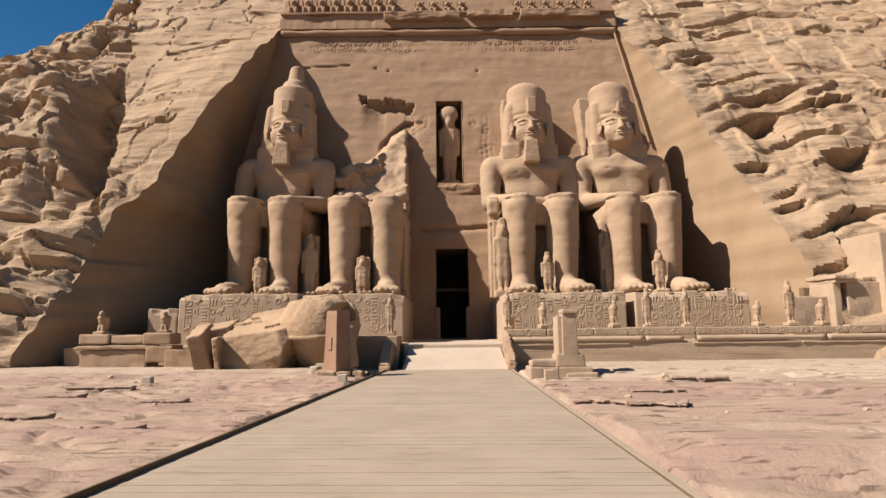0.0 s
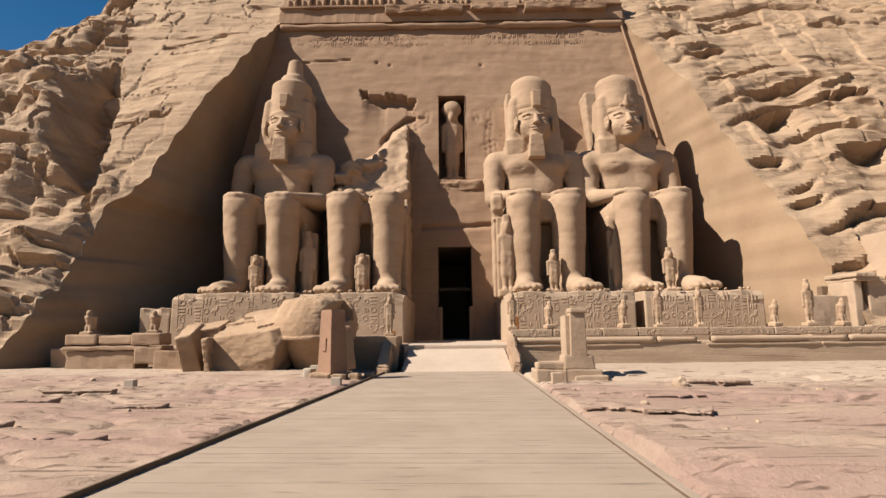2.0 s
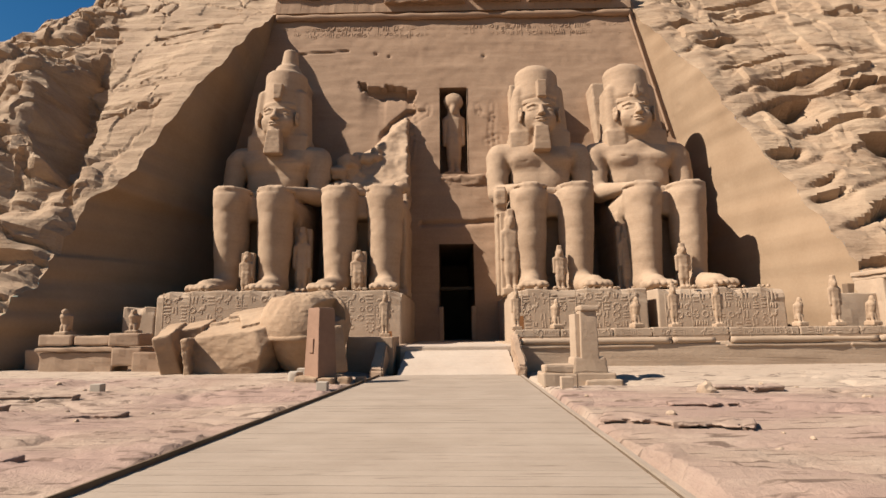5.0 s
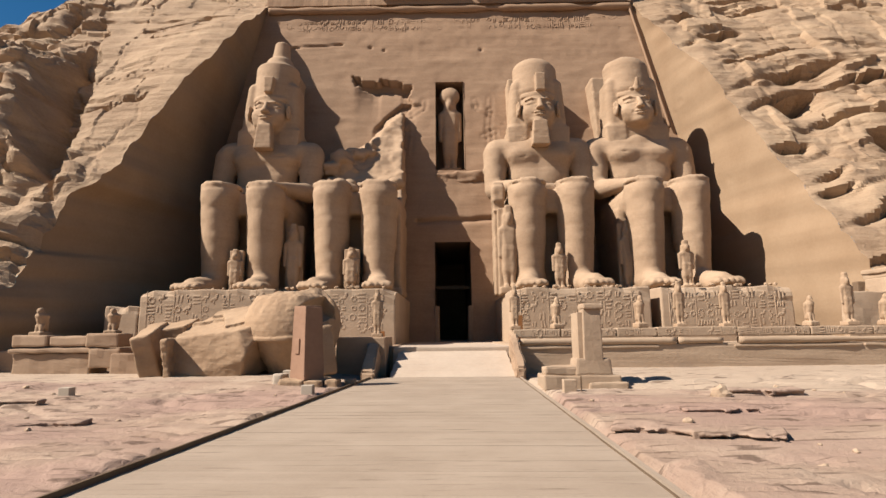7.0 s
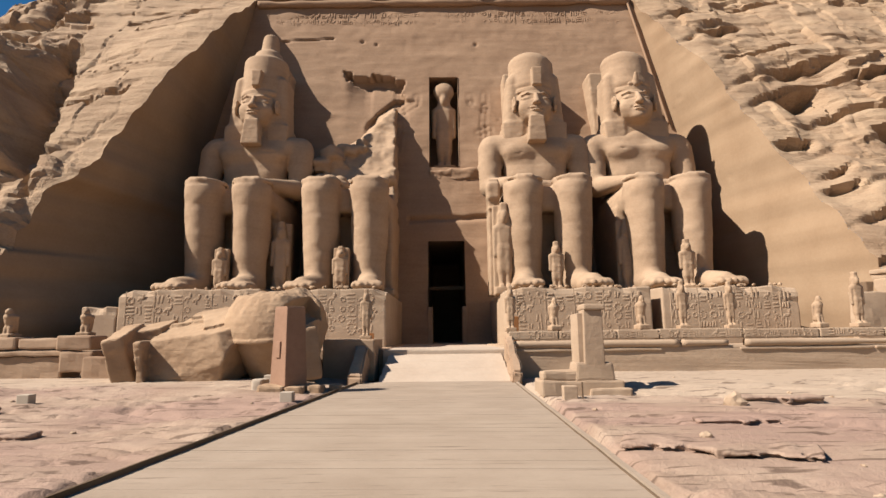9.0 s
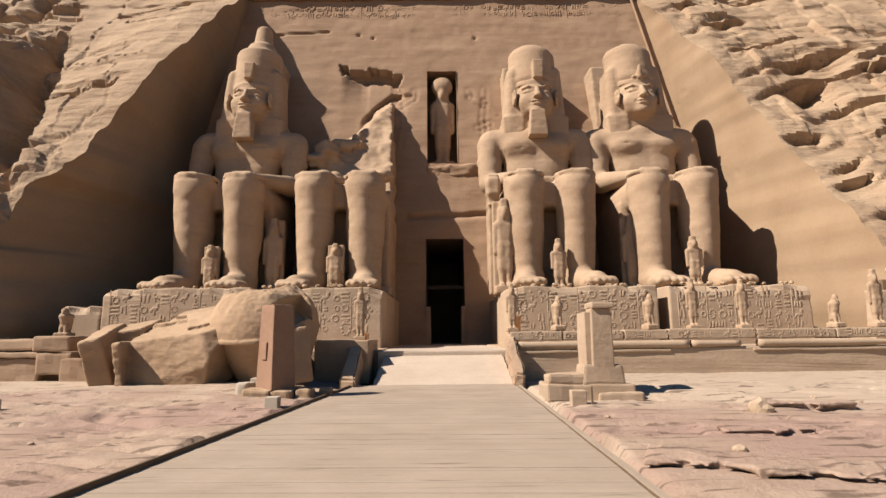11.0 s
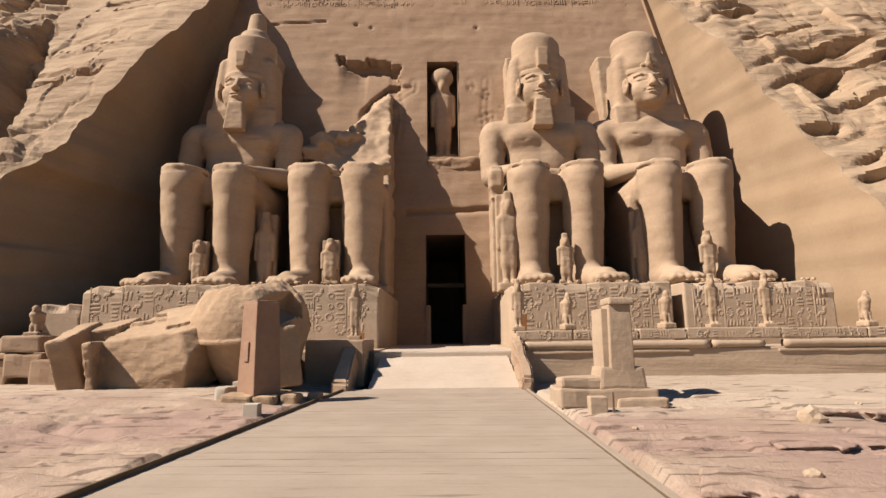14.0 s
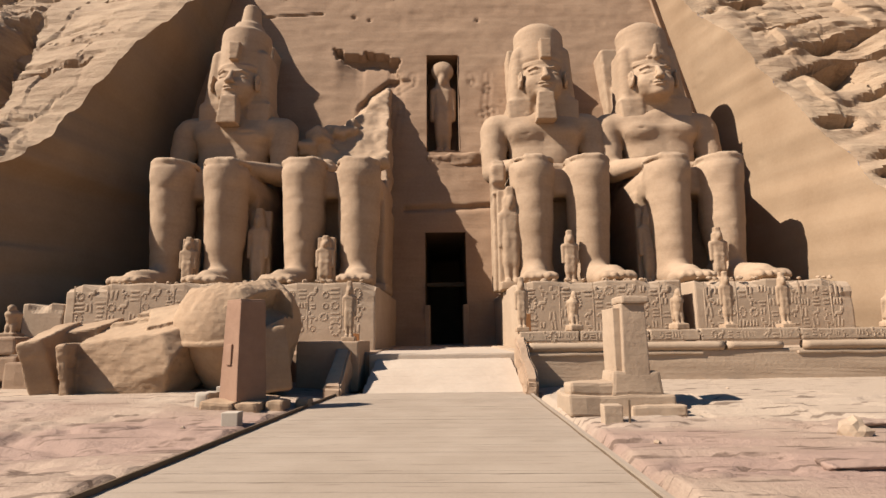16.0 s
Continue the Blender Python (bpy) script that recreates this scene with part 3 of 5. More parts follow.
# ---- glyph relief ----
def glyphs(name, parent, x0, x1, z0, z1, place, cell, material, seed, columns=True, relief=0.014):
    """Rows of small raised signs; place(x, z) gives the surface's y."""
    rnd = random.Random(seed)
    v, f = [], []

    def piece(cx, cz, w, h, th=relief, slant=0.0):
        b = len(v)
        for dy, k in ((0.012, 1.15), (-th, 0.62)):
            for sx, sz in ((-1, -1), (1, -1), (1, 1), (-1, 1)):
                x, z = cx + sx * w * k / 2 + slant * sz, cz + sz * h * k / 2
                v.append((x, place(x, z) + dy, z))
        f.extend([(b + 4, b + 5, b + 6, b + 7)] + [(b + i, b + (i + 1) % 4, b + 4 + (i + 1) % 4, b + 4 + i) for i in range(4)])

    nx, nz = max(1, int((x1 - x0) / cell)), max(1, int((z1 - z0) / cell))
    for i in range(nx):
        for j in range(nz):
            cx, cz = x0 + (i + 0.5 + rnd.uniform(-0.1, 0.1)) * (x1 - x0) / nx, z0 + (j + 0.5 + rnd.uniform(-0.12, 0.12)) * (z1 - z0) / nz
            s = cell * rnd.uniform(0.95, 1.5)
            if rnd.random() < 0.08:
                continue
            kind = rnd.random()
            if kind < 0.14:     # ring of a name oval or disc
                r, tall = s * rnd.uniform(0.2, 0.3), rnd.choice((1.0, 1.0, 1.6))
                for a in range(10):
                    piece(cx + r * math.cos(a * 0.628), cz + tall * r * math.sin(a * 0.628), r * 0.62, r * 0.62)
            elif kind < 0.5:    # bird or sitting figure
                lean = rnd.choice((-1, 1))
                piece(cx, cz, s * 0.5, s * 0.26, slant=0.06 * s * lean)
                piece(cx + 0.2 * s * lean, cz + 0.26 * s, s * 0.2, s * 0.3)
                piece(cx - 0.05 * s, cz - 0.3 * s, s * 0.12, s * 0.36)
                piece(cx - 0.28 * s * lean, cz - 0.16 * s, s * 0.2, s * 0.2)
            elif kind < 0.72:   # level strokes
                for k in range(rnd.randint(2, 3)):
                    piece(cx, cz + (k - 1) * 0.3 * s, s * rnd.uniform(0.5, 0.85), s * 0.15)
            else:               # upright strokes
                for k in range(rnd.randint(2, 3)):
                    piece(cx + (k - 1) * 0.29 * s, cz, s * 0.15, s * rnd.uniform(0.5, 0.9), slant=rnd.uniform(-0.04, 0.04) * s)
        if columns and i % 3 == 0:
            piece(x0 + i * (x1 - x0) / nx, (z0 + z1) / 2, cell * 0.12, z1 - z0, 0.012)
    ob = under(new(name, to_mesh(name, v, f, material, smooth=False)), parent)
    return tagged(ob, "worn rows of carved signs", kind="stuff")


glyphs("sign_relief", FRONT, -14.6, 16.4, 27.75, 29.1, lambda x, z: facade_y(z) - 0.01, 0.47, M_FACADE, 3)


# ---- ground ----
def ground_z(x, y):
    x, y = np.broadcast_arrays(np.asarray(x, float), np.asarray(y, float))
    base = -0.0055 * np.clip(y, -40, 29) - 0.06
    q = np.stack([x * 0.13 + 0.35 * vnoise(np.stack([x * 0.5, y * 0.5, 0 * x], -1)), y * 0.5 + 0.12 * x, 0 * x + 2.2], -1)
    k = fbm(q, 4, 0.42) * 4.2
    step = np.floor(k) + np.clip((k - np.floor(k)) * 26 - 25, 0, 1)
    rift = np.abs(vnoise(np.stack([x * 0.2, y * 0.9 + 0.2 * x, 0 * x + 6], -1)) + 0.35 * vnoise(np.stack([x * 0.8, y * 1.7, 0 * x], -1)))
    nick = np.abs(vnoise(np.stack([x * 0.5, y * 2.6, 0 * x + 9], -1)) + 0.4 * vnoise(np.stack([x * 2.1, y * 3.5, 0 * x], -1)))
    sand = np.clip((y - 22.5 - 0.12 * np.abs(x - 3)) / 2.5, 0, 1) * (x > 0) + np.clip((y - 24.3) / 1.5, 0, 1) * (x <= 0)
    path = (x > -4.6 + 0.06 * y) & (x < 2.75 + 0.026 * y)
    amp = (1 - 0.85 * np.clip(sand, 0, 1)) * np.clip((45 - np.abs(x)) / 10, 0, 1)
    amp = amp * (1 - 0.85 * np.exp(-((x - 5.2) / 3.0) ** 4 - ((y - 13.9) / 1.7) ** 4))
    lift = 0.055 * step * amp + 0.014 * fbm(np.stack([x, y, 0 * x], -1) * 0.9, 4) * amp - 0.12 * np.exp(-(nick / 0.10) ** 2) * np.clip(vnoise(np.stack([x * 0.5, y * 0.7, 0 * x + 4], -1)) * 3 + 0.6, 0, 1) * amp - 0.15 * np.exp(-(rift / 0.10) ** 2) * np.clip(0.3 + vnoise(np.stack([x * 0.25, y * 0.3, 0 * x + 1], -1)) * 3, 0, 1) * amp
    lift = np.where(path, np.minimum(lift, 0) - 0.12, np.clip(lift, -0.25, 0.16))
    away = np.clip(np.maximum(-4.3 + 0.06 * y - x, x - 2.4 - 0.026 * y) / 3.5, 0, 1)
    rise = np.clip((y - 19) / 9, 0, 1)
    return base + lift + 0.3 * away * rise * rise * (3 - 2 * rise)


def ground():
    xs = np.concatenate([-np.geomspace(24, 1500, 30)[::-1], np.arange(-23.9, 26, 0.11), np.geomspace(26.2, 1500, 30)])
    ys = np.concatenate([-np.geomspace(3, 1500, 26)[::-1], np.arange(-2.9, 29.9, 0.075), np.geomspace(30.2, 1500, 22)])
    x, y = np.meshgrid(xs, ys)
    p = np.stack([x, y, ground_z(x, y)], -1)
    me = to_mesh("ground", p.reshape(-1, 3), grid_faces(len(ys), len(xs)), M_GROUND)
    tagged(new("ground", me), "pinkish flat bedrock and pale sand", "ground", kind="structure")


ground()


def walk_left(y):
    return -4.3 + 0.06 * y


def walk_right(y):
    return 2.4 + 0.026 * y


def walk_z(y):
    return -0.0055 * y


# ---- terrace, stairs ----
TERRACE = tagged(new("terrace"), "raised stone terrace with a moulded parapet before the statues", "terrace", kind="structure")
block("terrace_floor", (3.1, 28.98, -0.4), (26, 46.5, 1.02), M_PALE, TERRACE, wear=0.04)
block("terrace_floor", (-19.6, 30.1, -0.4), (-2.1, 46.5, 1.02), M_BLOCK, TERRACE, wear=0.04)
block("entrance_floor", (-2.1, 29.7, -0.4), (3.1, 58.0, 0.98), M_STEP, TERRACE, wear=0.02)
rnd = random.Random(4)
x = 3.15
while x < 23.5:
    w = rnd.uniform(1.6, 3.6)
    block("parapet_stone", (x, 28.95, 1.34), (min(x + w - 0.03, 24), 29.55, 1.74 + rnd.uniform(-0.05, 0.02)), M_PALE, TERRACE, bevel=0.05, wear=0.018, seed=x)
    x += w
glyphs("sign_relief", TERRACE, 3.4, 22.5, 1.42, 1.68, lambda x, z: 28.945, 0.26, M_PALE, 9, columns=False, relief=0.006)
x = 3.4
for w, gap in ((3.0, 0.1), (3.6, 0.12), (1.9, 0.7), (6.5, 0.1), (4.5, 0.2)):
    bar_x("torus_moulding", x, x + w, 29.03, 1.16, 0.16, TERRACE, M_PALE, rag=0.5, seed=x)
    x += w + gap
for k, (xa, xb) in enumerate(((3.3, 9.4), (12.6, 18.0), (18.1, 23.5))):
    block("ledge_course", (xa, 28.92, 0.86), (xb, 29.3, 0.96), M_PALE, TERRACE, wear=0.03, seed=k)
# ruined courses on the south half
for lo, hi in (((-18.1, 28.3, 1.2), (-16.6, 29.4, 1.68)), ((-16.5, 28.35, 1.2), (-14.9, 29.4, 1.62)), ((-18.15, 28.2, 0.92), (-14.6, 29.5, 1.12)), ((-18.0, 28.3, -0.2), (-14.7, 29.6, 0.9)),
               ((-14.75, 28.0, 1.15), (-13.4, 29.2, 1.72)), ((-14.6, 28.0, 0.3), (-13.3, 29.2, 1.1)), ((-13.6, 27.9, -0.2), (-12.2, 29.4, 0.9)), ((-19.9, 30.0, -0.2), (-13, 31, 1.0))):
    block("ruined_course", lo, hi, M_BLOCK, TERRACE, bevel=0.08, wear=0.045, seed=lo[0])
block("parapet_end", (-4.4, 28.6, -0.2), (-2.3, 31.5, 1.45), M_BLOCK, TERRACE, wear=0.03)

STAIRS = tagged(new("stairs"), "pale worn stone steps between sloping side slabs", "stairs", kind="structure")
for i in range(5):
    ya, yb = 27.4 + i * 0.53, 27.4 + (i + 1) * 0.53
    za, zb = walk_z(27.4) + i * 0.222, walk_z(27.4) + (i + 1) * 0.222
    bm = rock_box((-2.0 + 0.05 * i, ya, -0.5), (3.02 - 0.03 * i, yb + (0.01 if i < 4 else 0.2), 1.0), bevel=0, wear=0)
    for v in bm.verts:
        if v.co.z > 0:
            v.co.z = za if v.co.y < ya + 0.1 else zb
    bmesh.ops.bevel(bm, geom=list(bm.edges), offset=0.008, segments=1, affect="EDGES")
    bmesh.ops.subdivide_edges(bm, edges=[e for e in bm.edges if e.calc_length() > 0.5], cuts=9, use_grid_fill=True)
    for v in bm.verts:
        v.co += Vector(noise.noise_vector(v.co * 2.3)) * 0.016
    part("step", bm, M_STEP, STAIRS)


def flank(x0, x1, y0, y1, z0, z1, back, label):
    bm = bmesh.new()
    prof = [(y0, -0.3), (y0, z0), (y0 + 0.15, z0 + 0.1), (y1 - 0.5, z1 - 0.15), (y1, z1), (back, z1), (back, -0.3)]
    n = len(prof)
    va = [bm.verts.new((x0, y, z)) for y, z in prof]
    vb = [bm.verts.new((x1, y, z)) for y, z in prof]
    bm.faces.new(va)
    bm.faces.new(vb[::-1])
    for i in range(n):
        bm.faces.new((va[i], vb[i], vb[(i + 1) % n], va[(i + 1) % n]))
    bmesh.ops.recalc_face_normals(bm, faces=bm.faces)
    bmesh.ops.bevel(bm, geom=list(bm.edges), offset=0.06, segments=2, affect="EDGES")
    bmesh.ops.triangulate(bm, faces=[f for f in bm.faces if len(f.verts) > 4])
    bmesh.ops.subdivide_edges(bm, edges=[e for e in bm.edges if e.calc_length() > 0.4], cuts=4, use_grid_fill=True)
    for v in bm.verts:
        v.co += Vector(noise.noise_vector(v.co * 1.6)) * 0.08 + Vector(noise.noise_vector(v.co * 4.5)) * 0.05
    return part("side_slab", bm, M_BLOCK, STAIRS, label)


flank(-3.05, -2.55, 26.6, 28.9, 0.1, 1.3, 29.8, "")
flank(3.0, 3.35, 26.5, 29.0, 0.25, 1.5, 29.6, "")

# ---- pedestals ----
def pedestal(x0, x1, z1, seed, label, signs=True):
    ob = tagged(new("statue_pedestal"), label, "pedestal", group="pedestals of the colossi")
    bm = rock_box((x0, 34.0, 0.95), (x1, 46.8, z1), bevel=0.08, wear=0.009, seed=seed, cut=0.3)
    for v in bm.verts:
        # chipped upper edge and corners
        near = max(0.0, 1 - (z1 - v.co.z) / 0.45) * max(0.0, 1 - (v.co.y - 34.0) / 0.8)
        end = max(0.0, 1 - min(v.co.x - x0, x1 - v.co.x) / 0.9) * max(0.0, (v.co.z - 2.6) / (z1 - 2.6))
        k = near * max(0.0, 0.15 + noise.noise(Vector((v.co.x * 1.1, seed, 0.3)))) + 0.5 * end * max(0.0, 0.3 + noise.noise(Vector((v.co.x, v.co.z * 1.5, seed))))
        v.co.y += 0.5 * k
        v.co.z -= 0.28 * k
    part("body", bm, M_PALE, ob)
    if signs:
        glyphs("sign_relief", ob, x0 + 0.4, x1 - 0.5, 1.7, z1 - 0.25, lambda x, z: 33.998, 0.45, M_PALE, seed)
    return ob


pedestal(-15.9, -8.75, 4.02, 21, "tan stone statue base with carved signs, partly shaded")
pedestal(-8.7, -2.4, 3.95, 22, "tan stone statue base with carved signs beside the entrance")
pedestal(3.75, 10.95, 3.92, 23, "sunlit stone statue base covered in carved signs")
pedestal(11.5, 18.35, 3.9, 24, "sunlit stone statue base with carved signs and chipped corner")
pedestal(-17.7, -15.95, 3.2, 25, "low plain stone block in the shade of the cliff", signs=False)


# ---- colossi ----
LEVEL, SEAT = 4.0, 40.0


def legs_and_throne(c, lx):
    for s in (-1, 1):
        x = s * lx
        c.drum((x, -0.95, 3.55), (0.88, 0.9), 3.2, 0.3, 0.12, top=1.38)
        c.drum((x, -0.85, 6.82), (1.24, 1.34), 0.12, 0.04, 0.02)
        c.egg((x, -0.5, 3.7), (1.02, 1.1, 1.9), 0.35)
        c.egg((x, -1.75, 6.1), (0.72, 0.42, 0.5), 0.35)
        c.cone((x, -1.72, 5.5), (x, -1.4, 1.2), 0.3, 0.26, 0.5)
        c.egg((x - s * 0.75, -0.9, 0.95), (0.28, 0.3, 0.26), 0.2)
        out = x + s * 0.35
        c.cone((x, -0.8, 0.5), (out, -3.6, 0.36), 0.82, 0.5, 0.35, sx=1.05)
        c.box((out, -3.6, 0.25), (0.78, 0.95, 0.28), 0.2, 0.2)
        for k in range(5):
            tx = out + (k - 2) * 0.33
            c.cone((tx, -4.0, 0.3), (tx, -4.75 + 0.1 * abs(k - 2 + s), 0.24), 0.2, 0.19, 0.05)
        c.cone((x, -0.7, 5.75), (x * 1.05, 4.2, 5.95), 1.12, 1.3, 0.12)
    c.box((0, 2.0, 5.75), (2.35, 3.0, 0.75), 0.3, 0.2)
    c.box((0, 4.4, 2.75), (2.72, 3.9, 2.8), 0.12, 0.1)
    c.box((0, 1.6, 0.2), (2.9, 2.0, 0.25), 0.05, 0.05)


def upper_body(c):
    # trunk
    c.egg((0, 3.7, 7.6), (2.0, 1.5, 2.4), 0.3)
    c.box((0, 3.7, 9.3), (1.9, 1.2, 1.9), 0.9, 0.5, top=1.35)
    for s in (-1, 1):
        c.egg((s * 1.12, 2.72, 9.85), (1.15, 0.58, 0.68), 0.4)
        c.egg((s * 0.75, 2.75, 8.3), (0.7, 0.4, 0.85), 0.4)
        c.cone((0, 3.6, 10.8), (s * 2.85, 3.7, 10.5), 1.0, 0.95, 0.4)
        c.cone((s * 2.2, 2.5, 9.35), (s * 2.15, 2.6, 7.7), 0.2, 0.26, 0.1, cut=True)
        c.cone((s * 3.05, 3.55, 10.2), (s * 3.12, 3.2, 7.6), 0.86, 0.74, 0.12)
        c.cone((s * 3.08, 3.1, 7.42), (s * 1.75, -0.3, 7.05), 0.7, 0.32, 0.15)
        c.box((s * 1.55, -0.95, 6.98), (0.52, 0.95, 0.1), 0.06, 0.04)
    c.box((0, 2.35, 7.15), (1.9, 1.2, 0.35), 0.25, 0.2)
    # back slab joins the rock
    c.box((0, 6.6, 8.2), (2.6, 2.5, 2.7), 0.2, 0.2)
    c.box((0, 5.6, 11.7), (1.2, 1.6, 3.4), 0.3, 0.2)


def head(c, beard, tall):
    # neck and headcloth with its lappets
    c.cone((0, 3.3, 10.7), (0, 2.9, 12.3), 1.0, 0.95, 0.3)
    c.box((0, 3.2, 12.85), (2.25, 1.15, 3.1), 0.5, 0.12, top=0.8)
    c.box((0, 4.0, 10.9), (2.3, 0.95, 1.0), 0.4, 0.4, top=0.98)
    for s in (-1, 1):
        c.box((s * 1.5, 2.42, 10.75), (0.62, 0.45, 1.25), 0.12, 0.3, top=1.15, lean=0.1)
    # skull, cheeks and jaw
    c.egg((0, 2.5, 13.35), (1.3, 1.34, 1.7), 0.1)
    c.egg((0, 2.0, 12.62), (1.02, 1.0, 0.86), 0.35)
    c.egg((0, 1.28, 12.1), (0.42, 0.32, 0.28), 0.25)
    for s in (-1, 1):
        c.egg((s * 0.64, 1.62, 12.95), (0.42, 0.36, 0.4), 0.3)
        c.egg((s * 0.54, 1.06, 13.5), (0.4, 0.24, 0.16), 0.1, cut=True)
        c.egg((s * 0.55, 1.38, 13.48), (0.33, 0.14, 0.12), 0.03)
        c.cone((s * 0.22, 1.25, 13.5), (s * 0.55, 1.29, 13.62), 0.03, 0.03, 0.05)
        c.cone((s * 0.55, 1.29, 13.62), (s * 0.95, 1.5, 13.5), 0.03, 0.03, 0.05)
        c.cone((s * 0.16, 1.2, 13.82), (s * 0.56, 1.27, 13.92), 0.05, 0.05, 0.1)
        c.cone((s * 0.56, 1.27, 13.92), (s * 1.0, 1.55, 13.8), 0.05, 0.03, 0.1)
        c.egg((s * 0.17, 0.92, 13.0), (0.13, 0.17, 0.11), 0.06)
        c.egg((s * 0.47, 1.02, 12.64), (0.09, 0.12, 0.08), 0.1, cut=True)
        c.egg((s * 1.38, 1.85, 13.35), (0.15, 0.34, 0.52), 0.05)
        c.egg((s * 1.4, 1.9, 12.9), (0.13, 0.2, 0.2), 0.05)
        c.egg((s * 1.46, 1.58, 13.42), (0.09, 0.18, 0.28), 0.05, cut=True)
    c.cone((0, 1.12, 13.75), (0, 0.84, 13.1), 0.12, 0.19, 0.12)
    c.egg((0, 0.8, 13.02), (0.17, 0.16, 0.13), 0.06)
    c.egg((0, 1.03, 12.68), (0.42, 0.16, 0.085), 0.05)
    c.egg((0, 1.04, 12.49), (0.35, 0.17, 0.095), 0.05)
    c.box((0, 0.92, 12.59), (0.4, 0.12, 0.012), 0.005, 0.03, cut=True)
    # brow band, double crown, broken cobra
    c.drum((0, 2.76, 14.32), (1.4, 1.45), 0.16, 0.06, 0.05)
    c.drum((0, 2.95, 15.9), (1.5, 1.5) if tall else (1.64, 1.56), 1.65, 0.35 if tall else 0.7, 0.15, top=1.02 if tall else 0.96, lean=0.3)
    if tall:
        c.box((0, 1.4, 15.3), (0.27, 0.28, 0.62), 0.05, 0.04, top=1.3)
        c.drum((0, 3.4, 17.6), (1.4, 1.4), 0.75, 0.2, 0.35, top=0.62)
        c.drum((0.05, 3.45, 18.7), (0.78, 0.78), 1.15, 0.2, 0.2, top=0.66)
    else:
        c.egg((-0.1, 3.3, 17.1), (1.42, 1.4, 0.85), 0.15)
        if beard:
            c.box((0.12, 1.38, 15.2), (0.34, 0.3, 0.7), 0.05, 0.04, top=1.05)
            c.box((1.3, 2.2, 17.6), (0.6, 0.6, 0.5), 0.1, 0.06, cut=True, turn=(20, 30, 15))
        else:
            c.cone((0.05, 1.35, 14.6), (0.05, 1.15, 15.3), 0.24, 0.12, 0.05)
            c.cone((-0.35, 1.4, 14.6), (0.4, 1.4, 14.75), 0.14, 0.14, 0.05)
            c.box((-1.2, 2.2, 17.8), (0.7, 0.8, 0.4), 0.1, 0.1, cut=True, turn=(10, -25, 10))
    if beard:
        c.box((0, 1.35, 11.12), (0.62, 0.4, 0.95), 0.06, 0.05, top=0.76, lean=-0.02)
        c.box((0, 1.9, 11.1), (0.5, 0.7, 0.9), 0.1, 0.1, top=0.8)


def colossus(x, lx, label, beard=True, tall=False, seed=0.0, lean=0.0, pillar=False):
    c = Carving((-4.6, -5.4, -0.2), (4.6, 10.2, 20.6 if tall else 19.4), 0.115)
    legs_and_throne(c, lx)
    upper_body(c)
    # back pillar that ties the crown to the rock
    rise = 19.0 if tall else 18.3
    c.box((-1.0 if tall else 0, 8.9 if tall else 8.6, rise / 2 + 4), (1.62, 1.6, rise / 2 - 4), 0.1, 0.05)
    if not beard:
        c.box((2.0, 7.6, 9.5), (1.25, 2.2, 2.5), 0.15, 0.1, top=0.9)
    if pillar:
        c.box((-3.25, 0.3, 3.5), (0.34, 0.9, 3.6), 0.05, 0.05)
        c.box((-3.28, -0.2, 6.3), (0.4, 0.6, 0.55), 0.12, 0.05)
        c.box((-3.25, 0.1, 5.2), (0.42, 0.85, 0.1), 0.04, 0.04)
    # bracelets, broken breast and bedding fissures
    for s in (-1, 1):
        c.drum((s * 3.07, 3.5, 9.0), (0.9, 0.86), 0.16, 0.05, 0.03)
    for k in range(5):
        c.box((1.6 * math.sin(seed + k * 1.9), 1.98, 8.6 + 0.33 * k), (0.6, 0.28, 0.03), 0.02, 0.06, cut=True, turn=(0, 8 * math.sin(k * 2 + seed), 0))
    c.rough(0.025, 0.7, 3, flat=1.6, seed=seed)
    verts, quads = c.mesh()
    h = Carving((-2.9, 0.3, 9.1), (2.9, 5.4, 20.1 if tall else 18.2), 0.055)
    head(h, beard, tall)
    h.rough(0.012, 0.5, 3, flat=1.6, seed=seed)
    more, faces = h.mesh()
    more[:, 1] += 0.65
    more[:, 2] += 0.2
    quads = np.concatenate([quads, faces + len(verts)])
    verts = np.concatenate([verts, more])
    verts[:, 0] += lean * np.clip(verts[:, 2] - 7, 0, 20)
    verts[:, 2] -= 0.08 * np.clip(verts[:, 2] - 10, 0, 20)
    me = to_mesh("colossus", verts, quads, M_STATUE)
    ob = new("colossus_statue", me)
    ob.location = (x, SEAT, LEVEL)
    return tagged(ob, label, "statue", group="seated colossi")


colossus(-12.5, 1.42, "seated sandstone colossus with tall double crown and long beard", tall=True, seed=1.0, lean=0.045)
colossus(6.9, 1.5, "seated sandstone colossus with chipped crown and long beard beside the entrance", seed=5.0, pillar=True)
colossus(14.15, 1.42, "seated sandstone colossus without a beard beside the sunlit rock wall", beard=False, seed=9.0, lean=-0.055)


